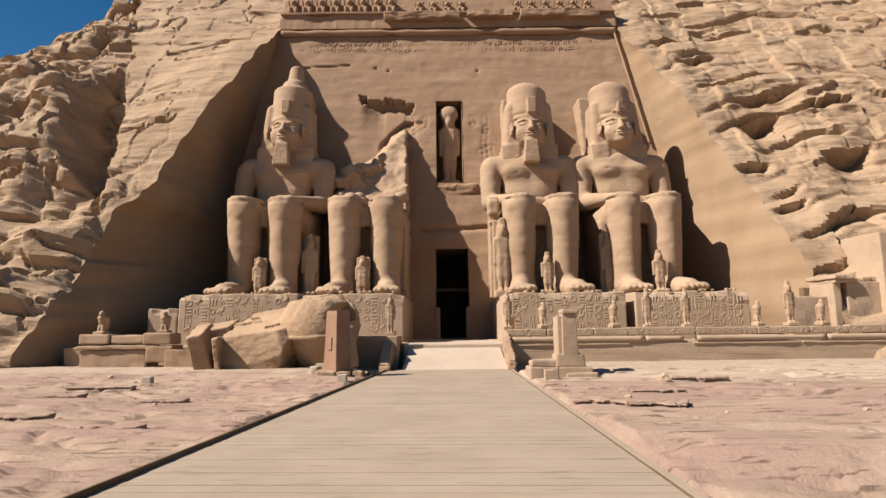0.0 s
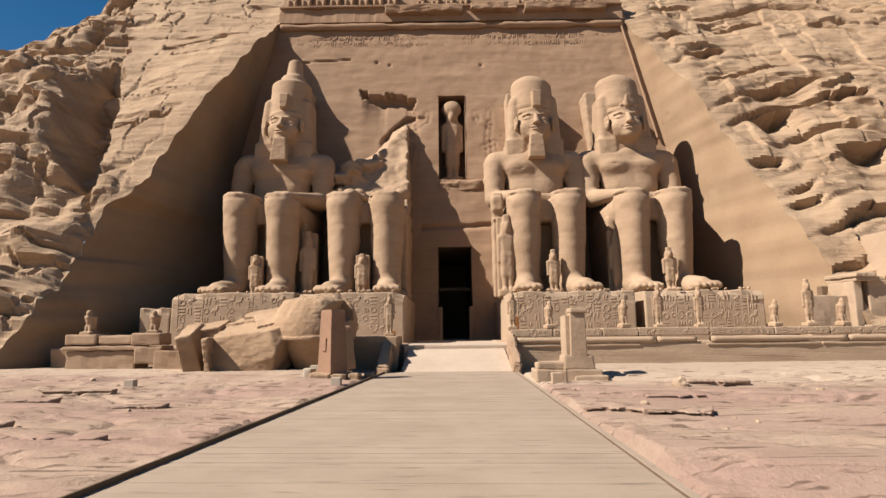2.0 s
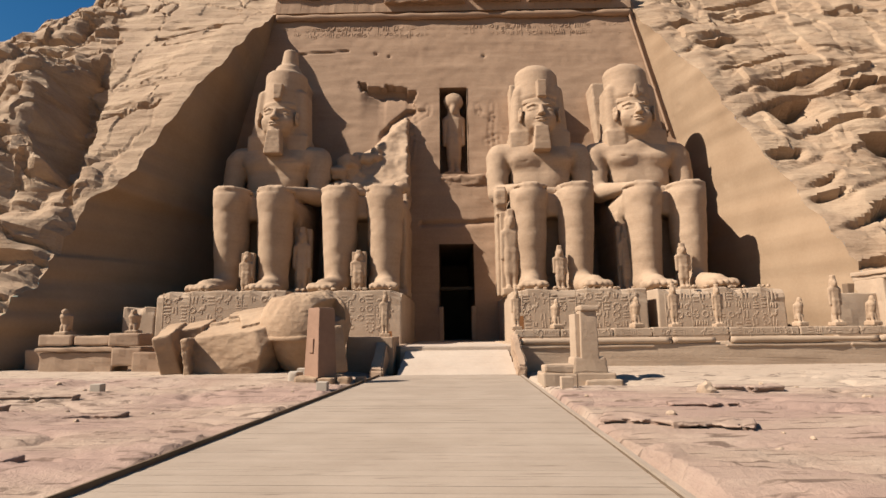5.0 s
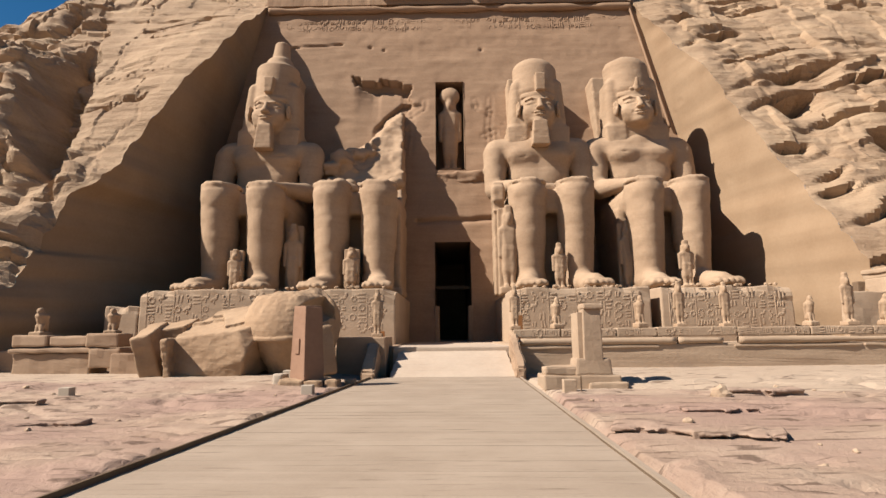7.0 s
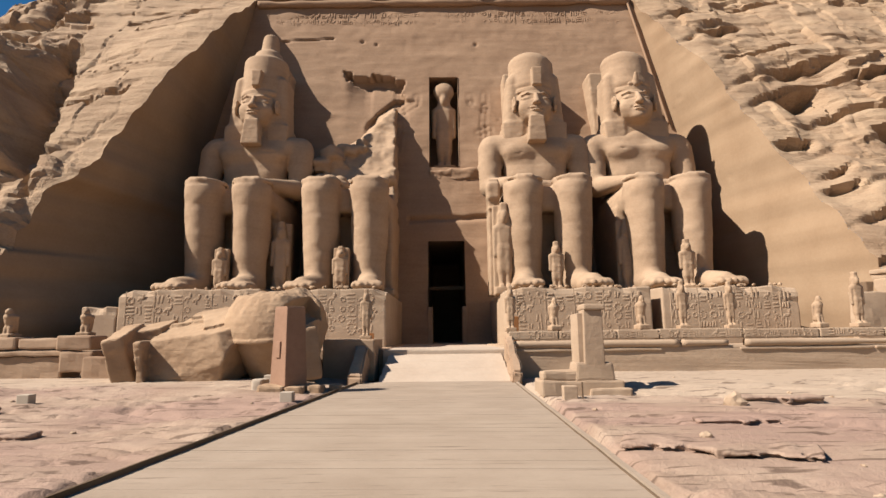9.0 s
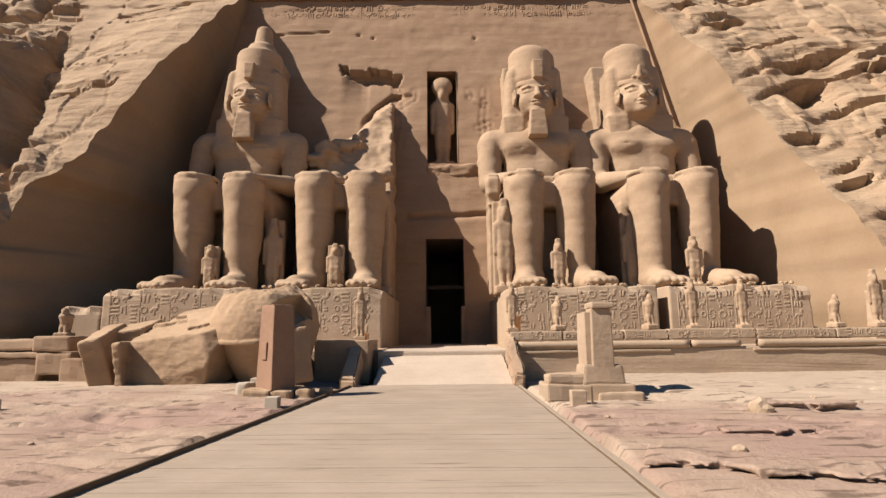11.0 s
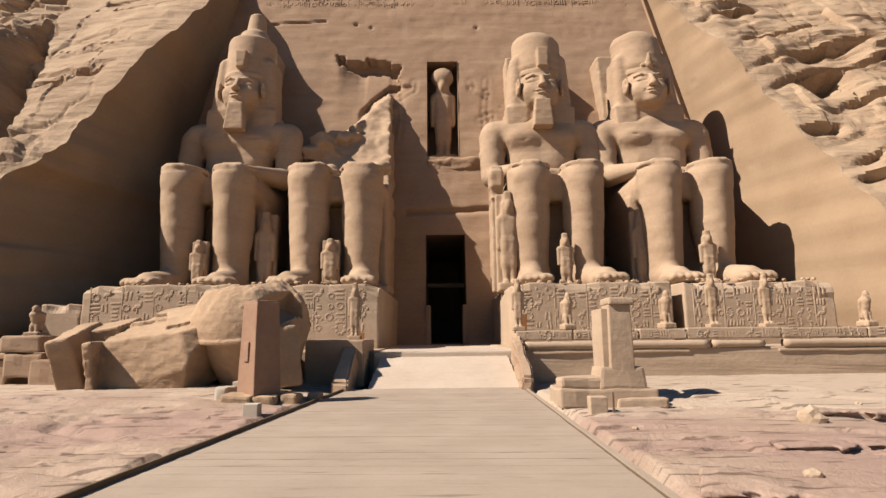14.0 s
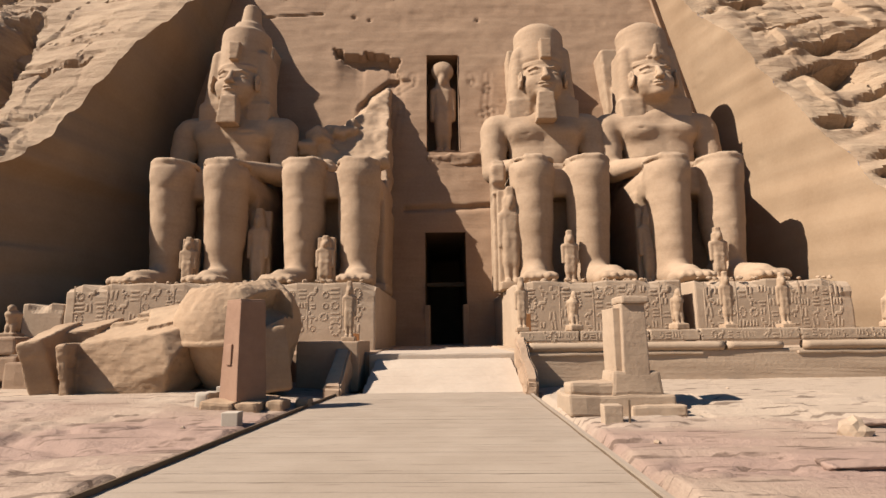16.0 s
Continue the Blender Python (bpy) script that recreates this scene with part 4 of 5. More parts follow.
def ruined_colossus():
    c = Carving((-4.6, -5.4, -0.2), (4.6, 10.6, 15.6), 0.115)
    c.box((-0.3, 5.6, 10.6), (2.9, 4.0, 4.6), 0.1, 0.1)
    c.half((2, 7.6, 14.95), (-0.62, -0.42, 0.66), 0.05)
    c.half((2, 7.6, 14.95), (0.01, -0.86, 0.51), 0.05)
    c.half((2.35, 7.6, 14.95), (1, 0, 0.03), 0.05)
    c.rough(0.13, 1.8, 4, flat=1.2, seed=3.0)
    c.box((-0.6, 6.6, 7.6), (3.0, 2.6, 1.2), 0.3, 0.3)
    c.egg((-2.3, 5.6, 8.8), (1.2, 1.0, 0.7), 0.2)
    c.egg((-1.2, 4.6, 8.2), (1.0, 0.9, 0.6), 0.2)
    for k in range(22):
        u = k / 21
        r = 0.42 + 0.34 * abs(math.sin(k * 3.3))
        spot = (-3.7 + 3.7 * u + 0.3 * math.sin(k * 5.1), 4.3 + 0.5 * math.sin(k * 2.7) + 1.3 * u, 8.1 + 2.7 * u + 0.9 * math.sin(k * 1.9))
        c.box(spot, (r, r * 0.85, r * 0.7), 0.22, 0.06, turn=(k * 37 % 50 - 25, k * 53 % 40 - 20, k * 71 % 90))
    c.rough(0.13, 0.8, 4, flat=1.3, seed=6.0)
    for k in range(7):
        c.egg((-2.9 + 0.45 * k, 4.0 + 0.9 * math.cos(k * 2.3), 7.7 + 0.5 * math.sin(k * 1.7)), (0.55, 0.6, 0.5), 0.1)
    for k in range(9):
        c.egg((-2.6 + 0.62 * k, 1.5 + 0.8 * math.sin(k * 2.1), 7.2 + 0.25 * math.sin(k)), (0.6, 0.7, 0.42), 0.2)
    legs_and_throne(c, 1.47)
    for s in (-1, 1):
        c.box((s * 1.5, -0.9, 6.96), (0.7, 1.0, 0.1), 0.06, 0.05)
    c.rough(0.025, 0.7, 3, flat=1.6, seed=4.0)
    verts, quads = c.mesh()
    ob = new("colossus_statue", to_mesh("ruined_colossus", verts, quads, M_STATUE))
    ob.location = (-5.4, SEAT, LEVEL)
    return tagged(ob, "broken seated sandstone colossus, only its legs and a jagged back remaining", "statue", group="seated colossi")


ruined_colossus()


# ---- fallen pieces ----
def fallen_slab():
    c = Carving((-13.2, 24.6, -0.6), (-6.0, 31.6, 4.2), 0.055)
    c.box((-8.95, 27.75, 1.05), (2.1, 2.0, 1.02), 0.06, 0.03, turn=(17, -8, -4))
    c.box((-8.4, 29.5, 2.35), (1.4, 1.1, 0.5), 0.06, 0.05, turn=(9, -10, 12))
    c.box((-9.6, 29.0, 2.0), (1.6, 1.1, 0.35), 0.06, 0.05, turn=(8, -9, -6))
    # split pieces on the top, an undercut arch in the face
    c.box((-7.9, 27.6, 2.35), (0.9, 1.0, 0.1), 0.02, 0.03, turn=(18, -10, 20))
    c.box((-9.3, 28.0, 2.15), (1.0, 0.05, 0.1), 0.02, 0.05, cut=True, turn=(12, -8, 14))
    c.box((-8.2, 25.8, 1.3), (0.6, 0.2, 0.1), 0.08, 0.05, turn=(13, -8, -8))
    c.half((-9, 26.0, 1), (-0.14, -1, 0.1), 0.04)
    c.half((-10.42, 26, 0), (-1, 0.02, 0.06), 0.03)
    c.half((-7.15, 26.5, 0.5), (0.95, -0.25, -0.25), 0.06)
    c.half((-7.6, 25.8, 1.6), (0.5, -0.8, 0.35), 0.08)
    c.box((-10.2, 26.0, 0.5), (0.14, 0.42, 1.0), 0.05, 0.06, turn=(4, -5, 4))
    c.rough(0.055, 1.4, 5, flat=2.0, seed=2.0)
    c.rough(0.018, 0.3, 3, flat=1.8, seed=5.0)
    v, q = c.mesh()
    tagged(new("fallen_crown_fragment", to_mesh("fallen_slab", v, q, M_FALLEN, smooth=False)), "huge broken sandstone fragment lying tilted on the sand", "boulder", group="fallen fragments")
    c = Carving((-13.4, 25, -0.6), (-10.2, 31, 3.4), 0.055)
    c.box((-11.32, 27.2, 0.78), (0.36, 1.4, 1.12), 0.05, 0.03, turn=(12, -14, 10))
    c.box((-10.9, 28.3, 1.0), (0.7, 0.9, 1.1), 0.05, 0.03, turn=(12, -9, 4))
    c.rough(0.055, 1.2, 4, flat=1.6, seed=7.0)
    v, q = c.mesh()
    tagged(new("fallen_slab_fragment", to_mesh("fallen_slab", v, q, M_FALLEN, smooth=False)), "upright sandstone slab split from the larger fragment", "boulder", group="fallen fragments")


def fallen_head():
    c = Carving((-2.6, -2.6, -2.4), (2.6, 2.6, 2.4), 0.05)
    c.egg((0, 0, 0.1), (1.92, 1.9, 1.9), 0.05)
    c.half((0, 0, -0.02), (0, 0, -1), 0.02)
    c.drum((0.1, 0, -0.95), (1.1, 1.15), 1.0, 0.06, 0.02, top=1.68)
    c.drum((0, 0, 0), (1.98, 1.96), 0.09, 0.04, 0.01)
    # flat split top, sheared side with a stepped notch
    c.half((0, 0, 1.55), (-0.06, 0.12, 1), 0.02)
    c.half((1.0, 0, 1.5), (0.45, -0.1, 1), 0.02)
    c.box((1.35, -0.9, 1.0), (0.4, 0.9, 0.6), 0.05, 0.03, cut=True, turn=(0, 30, -20))
    c.half((1.78, 0, 0), (1, -0.12, 0.04), 0.03)
    c.box((1.3, -1.3, 0.45), (0.7, 0.5, 0.04), 0.02, 0.03, cut=True, turn=(0, -12, 30))
    c.box((1.25, -1.05, -0.7), (0.5, 0.55, 0.95), 0.08, 0.05, turn=(-12, 0, 20))
    c.box((0.72, -1.5, -0.6), (0.06, 0.5, 0.9), 0.02, 0.04, cut=True, turn=(-12, 0, 10))
    c.rough(0.03, 0.9, 4, seed=8.0)
    c.rough(0.012, 0.25, 2, seed=3.0)
    v, q = c.mesh()
    up = v[:, 2] > 1.0
    v[up, 2] += 0.07 * fbm(v[up] * 2.2, 3)
    ob = new("fallen_head_fragment", to_mesh("fallen_head", v, q, M_FALLEN, smooth=False))
    ob.matrix_basis = pose(-5.95, 27.6, 1.78, 11, -3, 0)
    tagged(ob, "rounded fallen sandstone head with a raised band and flat broken top", "boulder", group="fallen fragments")


fallen_slab()
fallen_head()


# ---- smaller statues ----
def standing_mesh(slab=False, disc=False):
    c = Carving((-0.42, -0.42, -0.05), (0.42, 0.42, 2.1), 0.026)
    c.box((0, 0, 0.06), (0.3, 0.3, 0.08), 0.02, 0.02)
    for s in (-1, 1):
        c.cone((s * 0.09, -0.02, 0.1), (s * 0.11, 0, 0.95), 0.085, 0.12, 0.06)
        c.box((s * 0.1, -0.13, 0.16), (0.07, 0.14, 0.05), 0.03, 0.03)
        c.cone((s * 0.26, 0.0, 1.42), (s * 0.27, -0.02, 0.85), 0.075, 0.06, 0.04)
    c.box((0, 0, 0.75), (0.2, 0.14, 0.32), 0.1, 0.08, top=0.9)
    c.box((0, 0, 1.22), (0.17, 0.12, 0.3), 0.09, 0.08, top=1.35)
    c.cone((-0.2, 0, 1.43), (0.2, 0, 1.43), 0.09, 0.09, 0.06)
    c.box((0, 0.04, 1.62), (0.19, 0.14, 0.2), 0.08, 0.06, top=0.85)
    c.egg((0, -0.06, 1.67), (0.115, 0.14, 0.16), 0.03)
    c.box((0, 0.03, 1.88), (0.12, 0.12, 0.14), 0.06, 0.05, top=0.9)
    if disc:
        c.egg((0, 0.0, 1.88), (0.29, 0.18, 0.22), 0.03)
    if slab:
        c.box((0, 0.24, 0.98), (0.31, 0.12, 1.0), 0.04, 0.04)
    c.rough(0.006, 0.12, 2)
    v, q = c.mesh()
    return to_mesh("standing_figure", v, q, M_STATUE)


def falcon_mesh():
    c = Carving((-0.4, -0.5, -0.05), (0.4, 0.5, 1.25), 0.026)
    c.box((0, 0, 0.07), (0.28, 0.34, 0.09), 0.04, 0.03)
    c.cone((0, 0.08, 0.36), (0, -0.03, 0.82), 0.16, 0.2, 0.08, sx=1.1, sy=1.1)
    c.cone((0, 0.2, 0.45), (0, 0.3, 0.14), 0.14, 0.09, 0.08)
    for s in (-1, 1):
        c.cone((s * 0.09, -0.1, 0.16), (s * 0.1, -0.05, 0.4), 0.07, 0.1, 0.05)
        c.cone((s * 0.2, 0.05, 0.82), (s * 0.13, 0.2, 0.3), 0.1, 0.05, 0.03)
    c.egg((0, -0.08, 1.04), (0.13, 0.16, 0.13), 0.05)
    c.cone((0, -0.2, 1.0), (0, -0.28, 0.93), 0.05, 0.025, 0.03)
    c.rough(0.012, 0.12, 2)
    v, q = c.mesh()
    return to_mesh("falcon", v, q, M_STATUE)


STAND, SLAB, FALCON = standing_mesh(), standing_mesh(True), falcon_mesh()


def place(name, mesh, x, y, z, tall, label, category, group, base, wide=1.0, turn=0.0):
    ob = new(name, mesh)
    ob.matrix_basis = pose(x, y, z, 0, 0, turn) @ Matrix.Diagonal((tall / base * wide, tall / base * wide, tall / base, 1))
    return tagged(ob, label, category, group)


for x, y, z, tall, wide, mesh in ((-12.45, 38.0, 4.0, 2.75, 1.0, SLAB), (-5.45, 38.0, 4.0, 2.75, 1.1, SLAB), (7.05, 38.0, 4.0, 2.9, 0.95, STAND), (14.45, 37.6, 4.0, 2.9, 1.0, STAND),
                                  (4.12, 38.6, 3.9, 5.5, 0.75, SLAB), (11.62, 39.4, 3.88, 4.6, 0.75, SLAB), (-9.35, 39.4, 3.95, 4.6, 0.8, SLAB)):
    place("royal_figure_statue", mesh, x, y, z, tall, "small standing sandstone figure beside the legs of a colossus", "statue", "small standing figures", 2.02, wide)
place("niche_statue", standing_mesh(disc=True), 0.68, 49.45, 14.32, 7.4, "sandstone figure crowned by a disc standing in the niche", "statue", "", 2.02, 0.8)
for x, z, tall, kind in ((3.28, 1.72, 1.9, 0), (5.1, 1.74, 1.35, 1), (8.74, 1.74, 1.4, 1), (10.47, 1.74, 2.0, 0), (12.46, 1.74, 1.95, 0), (16.12, 1.74, 1.3, 1), (17.8, 1.74, 2.3, 0), (19.4, 1.74, 1.35, 1)):
    if kind:
        place("falcon_statue", FALCON, x, 29.25, z, tall, "small stone falcon standing on the terrace parapet", "statue", "parapet statues", 1.18, 0.72, 8)
    else:
        place("standing_statue", STAND, x, 29.25, z, tall, "slim stone figure standing on the terrace parapet", "statue", "parapet statues", 2.02, 0.78)
place("standing_statue", STAND, -2.75, 29.3, 1.45, 2.1, "slim stone figure on the parapet end beside the entrance", "statue", "parapet statues", 2.02, 0.75)
place("falcon_statue", FALCON, -17.25, 28.8, 1.66, 1.2, "small stone falcon on a ruined wall in shade", "statue", "parapet statues", 1.18, 1.0, -5)
place("falcon_statue", FALCON, -14.0, 28.6, 1.7, 1.1, "small stone falcon on a broken block", "statue", "parapet statues", 1.18, 1.0, 6)
# rock left standing below the niche
def niche_ledge():
    c = Carving((-1.6, 45.6, 9.8), (4.4, 49.5, 15.2), 0.1)
    c.box((0.9, 47.85, 12.1), (2.3, 0.75, 2.0), 0.15, 0.1, lean=0.5)
    c.box((1.75, 48.05, 13.8), (2.3, 1.05, 0.45), 0.2, 0.2, turn=(10, -3, 0))
    c.rough(0.13, 0.9, 4, flat=2.2)
    v, q = c.mesh()
    under(new("broken_ledge", to_mesh("broken_ledge", v, q, M_FACADE)), FRONT)


niche_ledge()

# frieze of squatting apes over the cornice
def baboon_mesh():
    c = Carving((-0.62, -0.6, -0.05), (0.62, 0.6, 2.0), 0.055)
    c.egg((0, 0.1, 0.7), (0.42, 0.4, 0.75), 0.1)
    c.egg((0, -0.05, 1.5), (0.3, 0.32, 0.32), 0.1)
    c.egg((0, -0.35, 1.42), (0.15, 0.2, 0.14), 0.08)
    for s in (-1, 1):
        c.cone((s * 0.28, -0.2, 0.2), (s * 0.3, -0.3, 0.75), 0.16, 0.18, 0.08)
        c.cone((s * 0.42, 0.0, 1.1), (s * 0.45, -0.35, 1.55), 0.12, 0.1, 0.06)
    c.rough(0.05, 0.4, 2)
    v, q = c.mesh()
    return to_mesh("baboon", v, q, M_FACADE)


APE = baboon_mesh()
block("frieze_wall", (-15.0, facade_y(33) + 0.35, 31.9), (16.6, facade_y(33) + 2.2, 34.1), M_FACADE, FRONT, wear=0.15)
for i in range(23):
    x = -14.3 + i * 1.36
    if x < -4.6 or -3.4 < x < 2.2 or 6.6 < x < 15:
        place("baboon_statue", APE, x, facade_y(32.1) + 0.1, 32.05, 1.85 if x < -4 else 1.5, "weathered squatting animal figure in the frieze over the cornice", "statue", "frieze figures", 1.85)

# ---- altars, blocks, small things ----
def altar_left():
    ob = tagged(new("stone_obelisk"), "tapered reddish stone pillar on a low block base", "pillar")
    shaft = block("shaft", (-0.4, -0.4, 0.1), (0.4, 0.4, 2.5), M_RED, ob, bevel=0.03, wear=0.018, taper=0.16)
    cap = block("cap_chip", (-0.33, -0.33, 2.46), (0.3, 0.33, 2.54), M_RED, ob, bevel=0.03, wear=0.02)
    plate = block("carved_plate", (-0.13, -0.42, 0.95), (0.1, -0.33, 1.45), M_RED, ob, bevel=0.03, wear=0.015, cut=0.2)
    for piece in (shaft, cap, plate):
        piece.matrix_basis = pose(-4.37, 23.55, 0, 0, 0, -40)
    for k, (lo, hi) in enumerate((((-5.1, 22.7, -0.2), (-4.3, 24.6, 0.15)), ((-4.28, 22.75, -0.2), (-3.75, 24.6, 0.12)), ((-3.72, 23.2, -0.2), (-3.25, 23.9, 0.1)), ((-3.22, 23.9, -0.2), (-2.85, 24.5, 0.06)), ((-5.5, 23.4, -0.2), (-5.12, 24.2, 0.28)))):
        block("base_stone", lo, hi, M_WHITE if k == 4 else M_FALLEN, ob, bevel=0.08, wear=0.06, cut=0.2, seed=k * 3.1)


def altar_right():
    ob = tagged(new("stone_altar"), "square sandstone pillar with cap on a stepped base and low wall", "pillar")
    block("shaft", (4.72, 22.78, 0.2), (5.33, 23.5, 2.3), M_PALE, ob, bevel=0.03, wear=0.02, taper=0.08)
    block("side_slab", (4.58, 22.95, 0.2), (4.76, 23.9, 2.2), M_PALE, ob, bevel=0.02, wear=0.02)
    block("cap", (4.74, 22.72, 2.3), (5.4, 23.6, 2.48), M_PALE, ob, bevel=0.05, wear=0.03)
    block("base", (3.4, 22.72, -0.3), (5.85, 24.2, 0.2), M_PALE, ob, bevel=0.06, wear=0.05)
    block("low_wall", (3.45, 22.8, 0.18), (4.8, 23.5, 0.48), M_PALE, ob, bevel=0.08, wear=0.05)
    block("low_wall", (4.4, 22.74, 0.18), (5.6, 23.75, 0.72), M_PALE, ob, bevel=0.08, wear=0.05, taper=0.1)
    block("foot_stone", (4.8, 22.5, -0.3), (6.0, 22.74, -0.02), M_PALE, ob, bevel=0.06, wear=0.05)


altar_left()
altar_right()


def small_box(x, y, w, d, h, label, material=None):
    z = float(ground_z(x, y)) - 0.03
    ob = block("white_box", (x - w / 2, y - d / 2, z), (x + w / 2, y + d / 2, z + h), material or M_WHITE, None, bevel=0.02, wear=0.006, cut=5)
    return tagged(ob, label, "box", "pale boxes on the ground")


small_box(-11.1, 21.6, 0.34, 0.3, 0.3, "small pale square stone box on the rock")
small_box(-3.75, 21.2, 0.34, 0.3, 0.42, "small pale box beside the boardwalk edge")
small_box(3.75, 20.6, 0.36, 0.3, 0.36, "small pale box beside the boardwalk", M_PALE)
small_box(-5.35, 25.2, 0.5, 0.4, 0.3, "pale cut stone near the pillar")
small_box(-4.7, 24.9, 0.6, 0.4, 0.35, "pale cut stone near the pillar")
post = tagged(block("marker_post", (4.02, 20.4, -0.15), (4.06, 20.44, 0.36), M_DARK, None, wear=0, bevel=0.005), "thin dark metal post beside the pale box", "post")


def bedrock_ledge(x, y, w, d, h, turn, seed):
    c = Carving((-w * 0.7, -d * 0.9, -0.25), (w * 0.7, d * 0.9, h + 0.25), 0.035)
    c.box((0, 0, h / 2 - 0.06), (w / 2, d / 2, h / 2 + 0.06), 0.02, 0.01, top=1.03)
    c.box((w * 0.22, -d * 0.12, h / 2), (w * 0.25, d / 2, h / 2), 0.02, 0.01, turn=(0, 0, 9))
    c.box((-w * 0.3, d * 0.1, h / 2 + 0.01), (w * 0.16, d / 2, h / 2), 0.02, 0.01, turn=(0, 0, -12))
    c.box((0, -d * 0.5, h * 0.2), (w, d * 0.2, h * 0.36), 0.02, 0.01, cut=True)
    c.rough(0.035, 0.4, 4, flat=2.5, seed=seed)
    v, q = c.mesh()
    ob = new("bedrock_ledge", to_mesh("bedrock_ledge", v, q, M_GROUND))
    ob.matrix_basis = pose(x, y, float(ground_z(x, y)) - 0.04, 1.5, 0, turn)
    return tagged(ob, "low ragged ledge of pinkish bedrock with undercut edge", "rock", "bedrock ledges")


for spot in ((4.55, 14.3, 2.6, 0.8, 0.15, -25, 1.0), (8.6, 19.6, 1.9, 0.4, 0.17, -4, 2.0), (9.6, 18.6, 2.6, 0.5, 0.09, 3, 3.0), (12.6, 17.6, 2.8, 0.6, 0.10, -4, 4.0), (6.3, 17.2, 1.6, 0.4, 0.08, 4, 5.0),
             (-9.0, 16.9, 2.8, 0.5, 0.09, 5, 6.0), (-12.5, 17.6, 3.0, 0.6, 0.10, -3, 7.0), (-7.2, 19.0, 2.4, 0.4, 0.08, 2, 8.0), (-9.8, 13.2, 1.6, 0.4, 0.08, 6, 9.0), (-6.6, 11.6, 1.2, 0.35, 0.07, -6, 10.0), (-12.0, 20.2, 2.2, 0.4, 0.08, 3, 11.0)):
    bedrock_ledge(*spot)


def stone_lump(x, y, r, seed, material, label, flat=0.6):
    bm = bmesh.new()
    bmesh.ops.create_icosphere(bm, subdivisions=2, radius=1)
    for v in bm.verts:
        v.co *= 1 + 0.45 * noise.noise(v.co * 1.4 + Vector((seed, 0, 0))) + 0.15 * noise.noise(v.co * 3.5 + Vector((0, seed, 0)))
        v.co = Vector((v.co.x * r, v.co.y * r * 0.8, v.co.z * r * flat))
    ob = part("loose_stone", bm, material)
    ob.matrix_basis = pose(x, y, float(ground_z(x, y)) + r * flat * 0.45, 0, 0, seed * 50)
    return tagged(ob, label, "stone", "loose stones")


stone_lump(7.18, 18.9, 0.27, 1.0, M_PALE, "pale angular rock lying on the bedrock", 0.7)
srnd = random.Random(12)
for k in range(46):
    x, y = srnd.uniform(-14, 16), srnd.uniform(11, 27)
    if y > 26 or walk_left(y) - 0.5 < x < walk_right(y) + 0.5 or (-13 < x < -3 and y > 22) or (3 < x < 6.3 and y > 21.8):
        continue
    stone_lump(x, y, srnd.uniform(0.04, 0.11), k * 1.7, M_PALE, "small loose sandstone fragment on the ground")
# crumbled bits on the statue bases
for k in range(56):
    x = srnd.choice((srnd.uniform(3.7, 10.1), srnd.uniform(11.3, 17.8), srnd.uniform(-14, -9), srnd.uniform(-8.4, -2.7)))
    ob = stone_lump(x, 34.15 + srnd.random() * 0.6, srnd.uniform(0.07, 0.18), k + 0.4, M_STATUE, "small sandstone crumb on the statue base")
    ob.location.z = (3.98 if x < 0 else 3.9) + 0.06

for k in range(44):
    x = srnd.choice((-12.5, -5.4, 6.9, 14.15)) + srnd.choice((-1.45, 1.45)) + srnd.uniform(-0.8, 0.8)
    ob = stone_lump(x, 38.35 + srnd.random() * 0.9, srnd.uniform(0.07, 0.16), k + 0.7, M_STATUE, "small sandstone crumb on the knees of a colossus")
    ob.location.z = 10.98

for x, label in ((-2.7, "small orange wooden board by the entrance"), (3.45, "small orange wooden board by the steps")):
    tagged(block("wooden_board", (x - 0.1, 30.3, 1.0), (x + (0.3 if x > 0 else 0.16), 30.36, 2.35 if x > 0 else 1.7), M_WOOD, None, bevel=0.01, wear=0, cut=9), label, "board")

# small chapel front by the sunny rock
chapel = tagged(new("chapel_front"), "small sandstone chapel doorway with broken cornice", "doorway")
block("jamb", (20.95, 30.4, 1.0), (21.38, 32.4, 4.0), M_PALE, chapel, wear=0.04)
block("wall", (21.72, 30.4, 1.0), (23.5, 32.4, 4.05), M_PALE, chapel, wear=0.05)
block("lintel", (20.95, 30.2, 3.98), (22.2, 32.5, 4.22), M_PALE, chapel, wear=0.05)
block("cornice", (20.85, 30.1, 4.2), (21.9, 32.5, 4.42), M_PALE, chapel, wear=0.09)
block("side_wall", (23.45, 30.0, 1.0), (28, 33.0, 6.7), M_PALE, chapel, wear=0.03)
# dark backing: shade of the chapel's narrow opening is in its colour
block("rear_wall", (20.6, 32.4, 1.0), (23.4, 32.8, 3.9), M_DARK, chapel, wear=0.03)
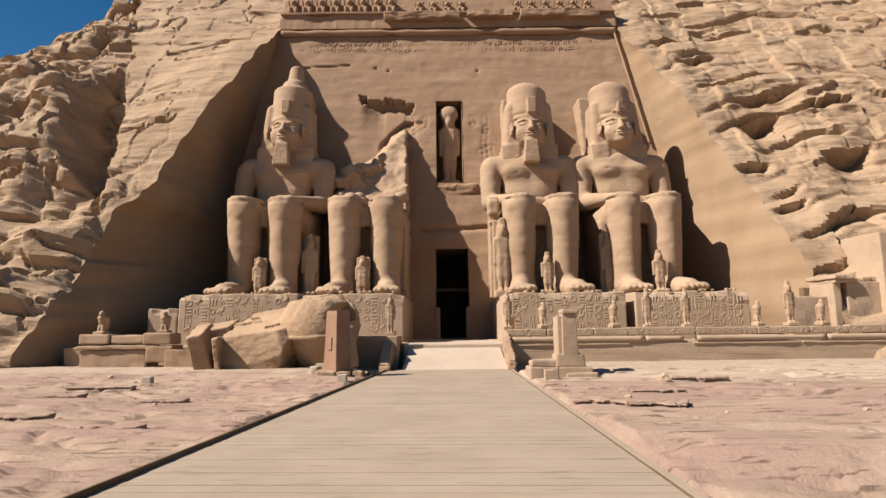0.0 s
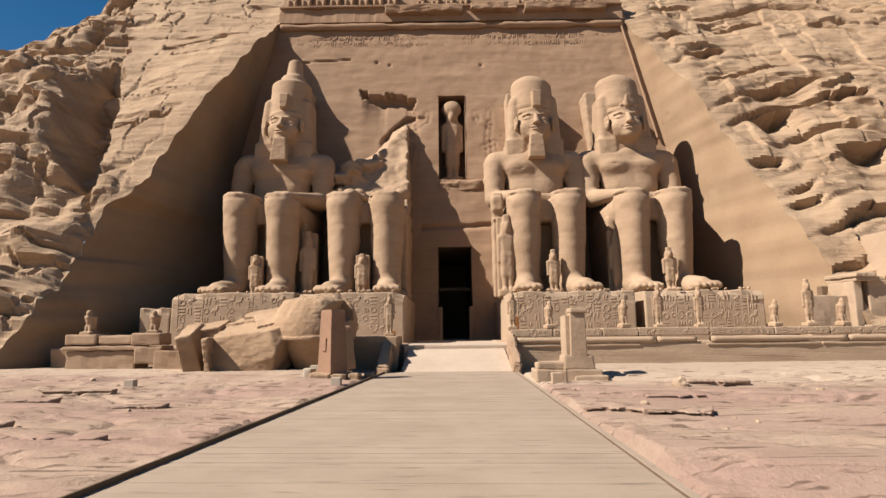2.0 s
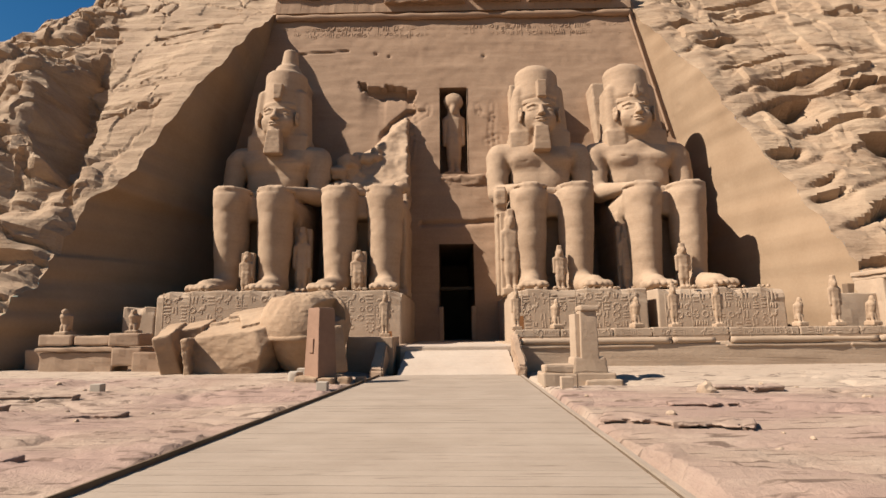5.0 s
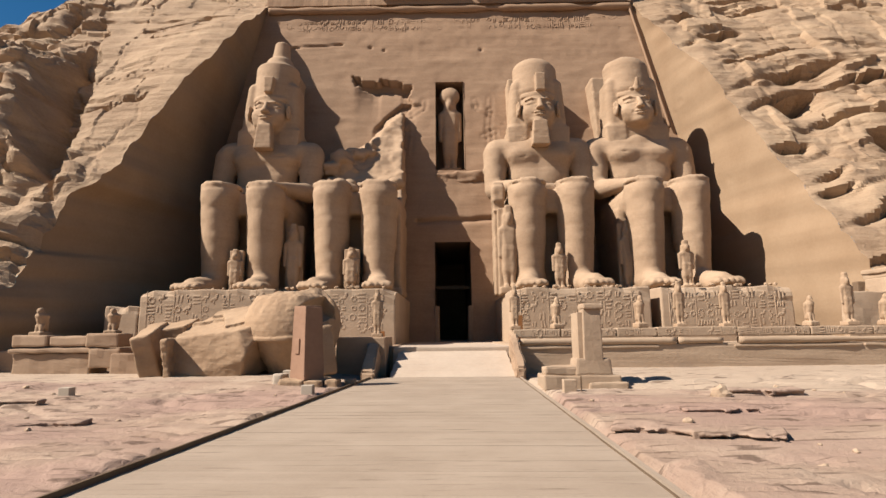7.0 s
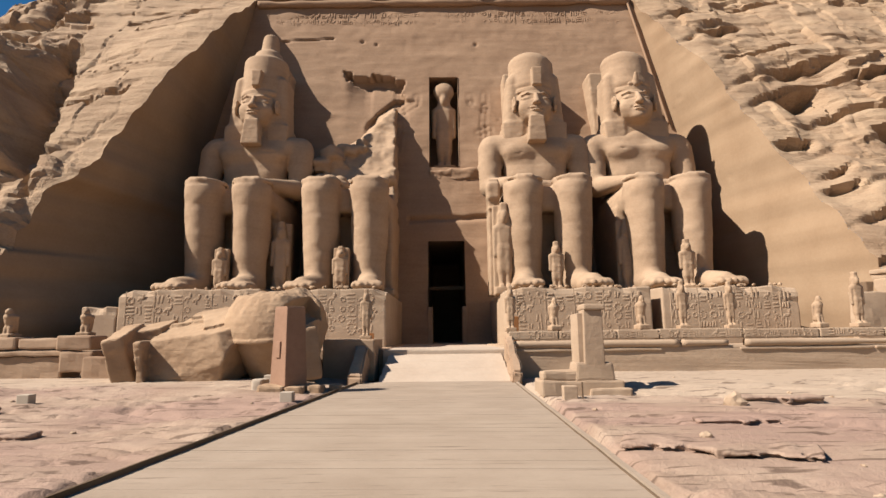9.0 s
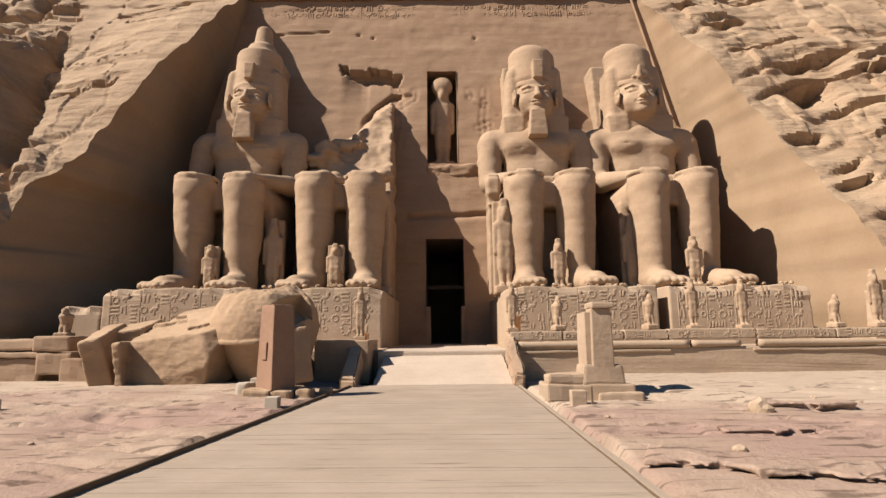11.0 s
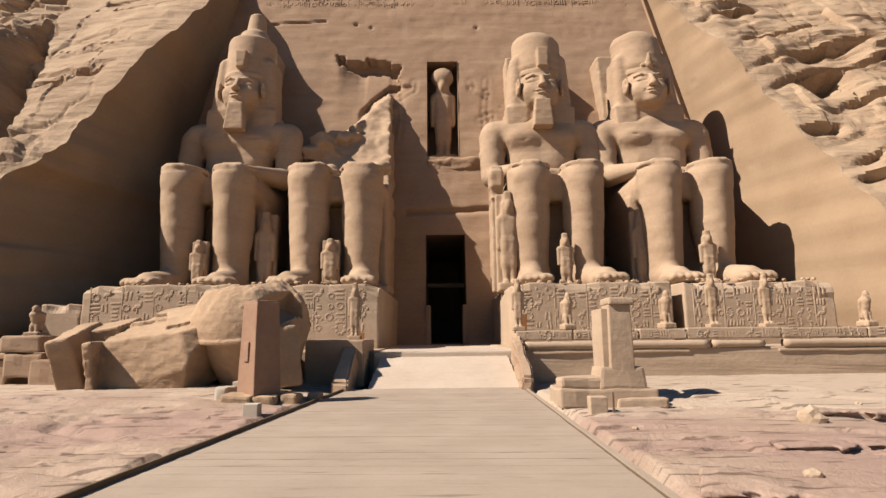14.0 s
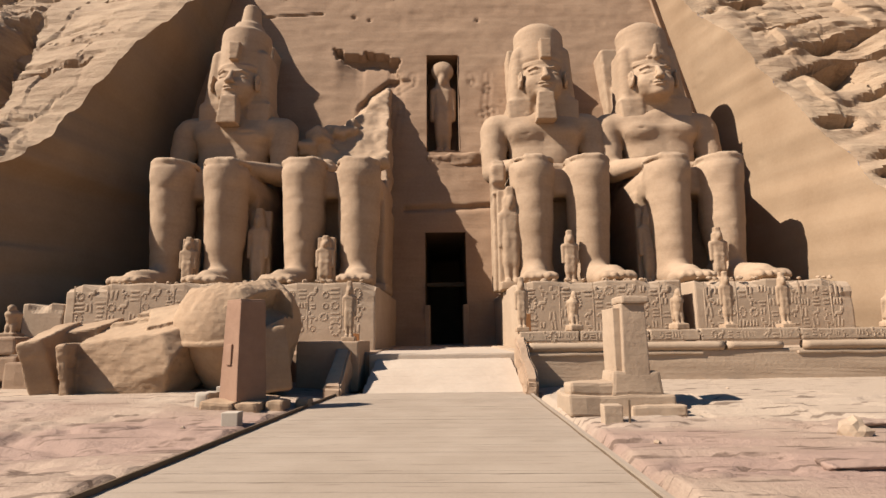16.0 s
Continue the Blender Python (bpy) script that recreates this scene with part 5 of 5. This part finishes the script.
block("low_wall", (18.9, 30.9, 1.0), (21.0, 31.3, 3.3), M_PALE, chapel, wear=0.06)
for k, (x, z) in enumerate(((22.2, 4.05), (22.7, 4.05), (23.1, 4.05))):
    block("rubble", (x, 30.6, z), (x + 0.4, 31.4, z + 0.22), M_CLIFF, chapel, wear=0.1, seed=k)

# ---- boardwalk ----
WALKWAY = tagged(new("boardwalk"), "weathered timber boardwalk of crosswise planks", "boardwalk", kind="structure")


def plank_mesh():
    bm = rock_box((-0.5, -0.5, -0.5), (0.5, 0.5, 0.5), bevel=0, wear=0)
    me = bpy.data.meshes.new("plank")
    bm.to_mesh(me)
    bm.free()
    me.materials.append(M_PLANK)
    return me


PLANK = plank_mesh()
prnd = random.Random(2)
y, pitch = -4.0, 0.148
while y < 27.35:
    xl, xr = walk_left(y), walk_right(y)
    ob = under(new("plank", PLANK), WALKWAY)
    ob.matrix_basis = pose((xl + xr) / 2, y, walk_z(y) - 0.02 + prnd.uniform(-0.003, 0.003), prnd.uniform(-0.6, 0.6), 0, -2.4) @ Matrix.Diagonal((xr - xl, pitch - prnd.uniform(0.001, 0.004), 0.04, 1))
    y += pitch


def kerb(x_of, w, h, name, material=None):
    bm = bmesh.new()
    n = 40
    ring = []
    for i in range(n + 1):
        y = -4 + (27.4 + 4) * i / n
        x = x_of(y) + 0.02 * noise.noise(Vector((y * 0.8, w, 0)))
        z = walk_z(y)
        ring.append([bm.verts.new(p) for p in ((x - w, y, z - 0.15), (x + w, y, z - 0.15), (x + w, y, z + h), (x - w, y, z + h))])
    for a, b in zip(ring, ring[1:]):
        for j in range(4):
            bm.faces.new((a[j], a[(j + 1) % 4], b[(j + 1) % 4], b[j]))
    bm.faces.new(ring[0])
    bm.faces.new(ring[-1])
    bmesh.ops.recalc_face_normals(bm, faces=bm.faces)
    part(name, bm, material or M_KERB, WALKWAY)


kerb(walk_left, 0.016, 0.075, "edge_board")
# low dark strip painted in for the shaded gap along this edge
kerb(lambda y: walk_right(y) - 0.03, 0.014, 0.012, "edge_board")
kerb(lambda y: walk_right(y) + 0.035, 0.04, 0.035, "edge_strip", M_PLANK)
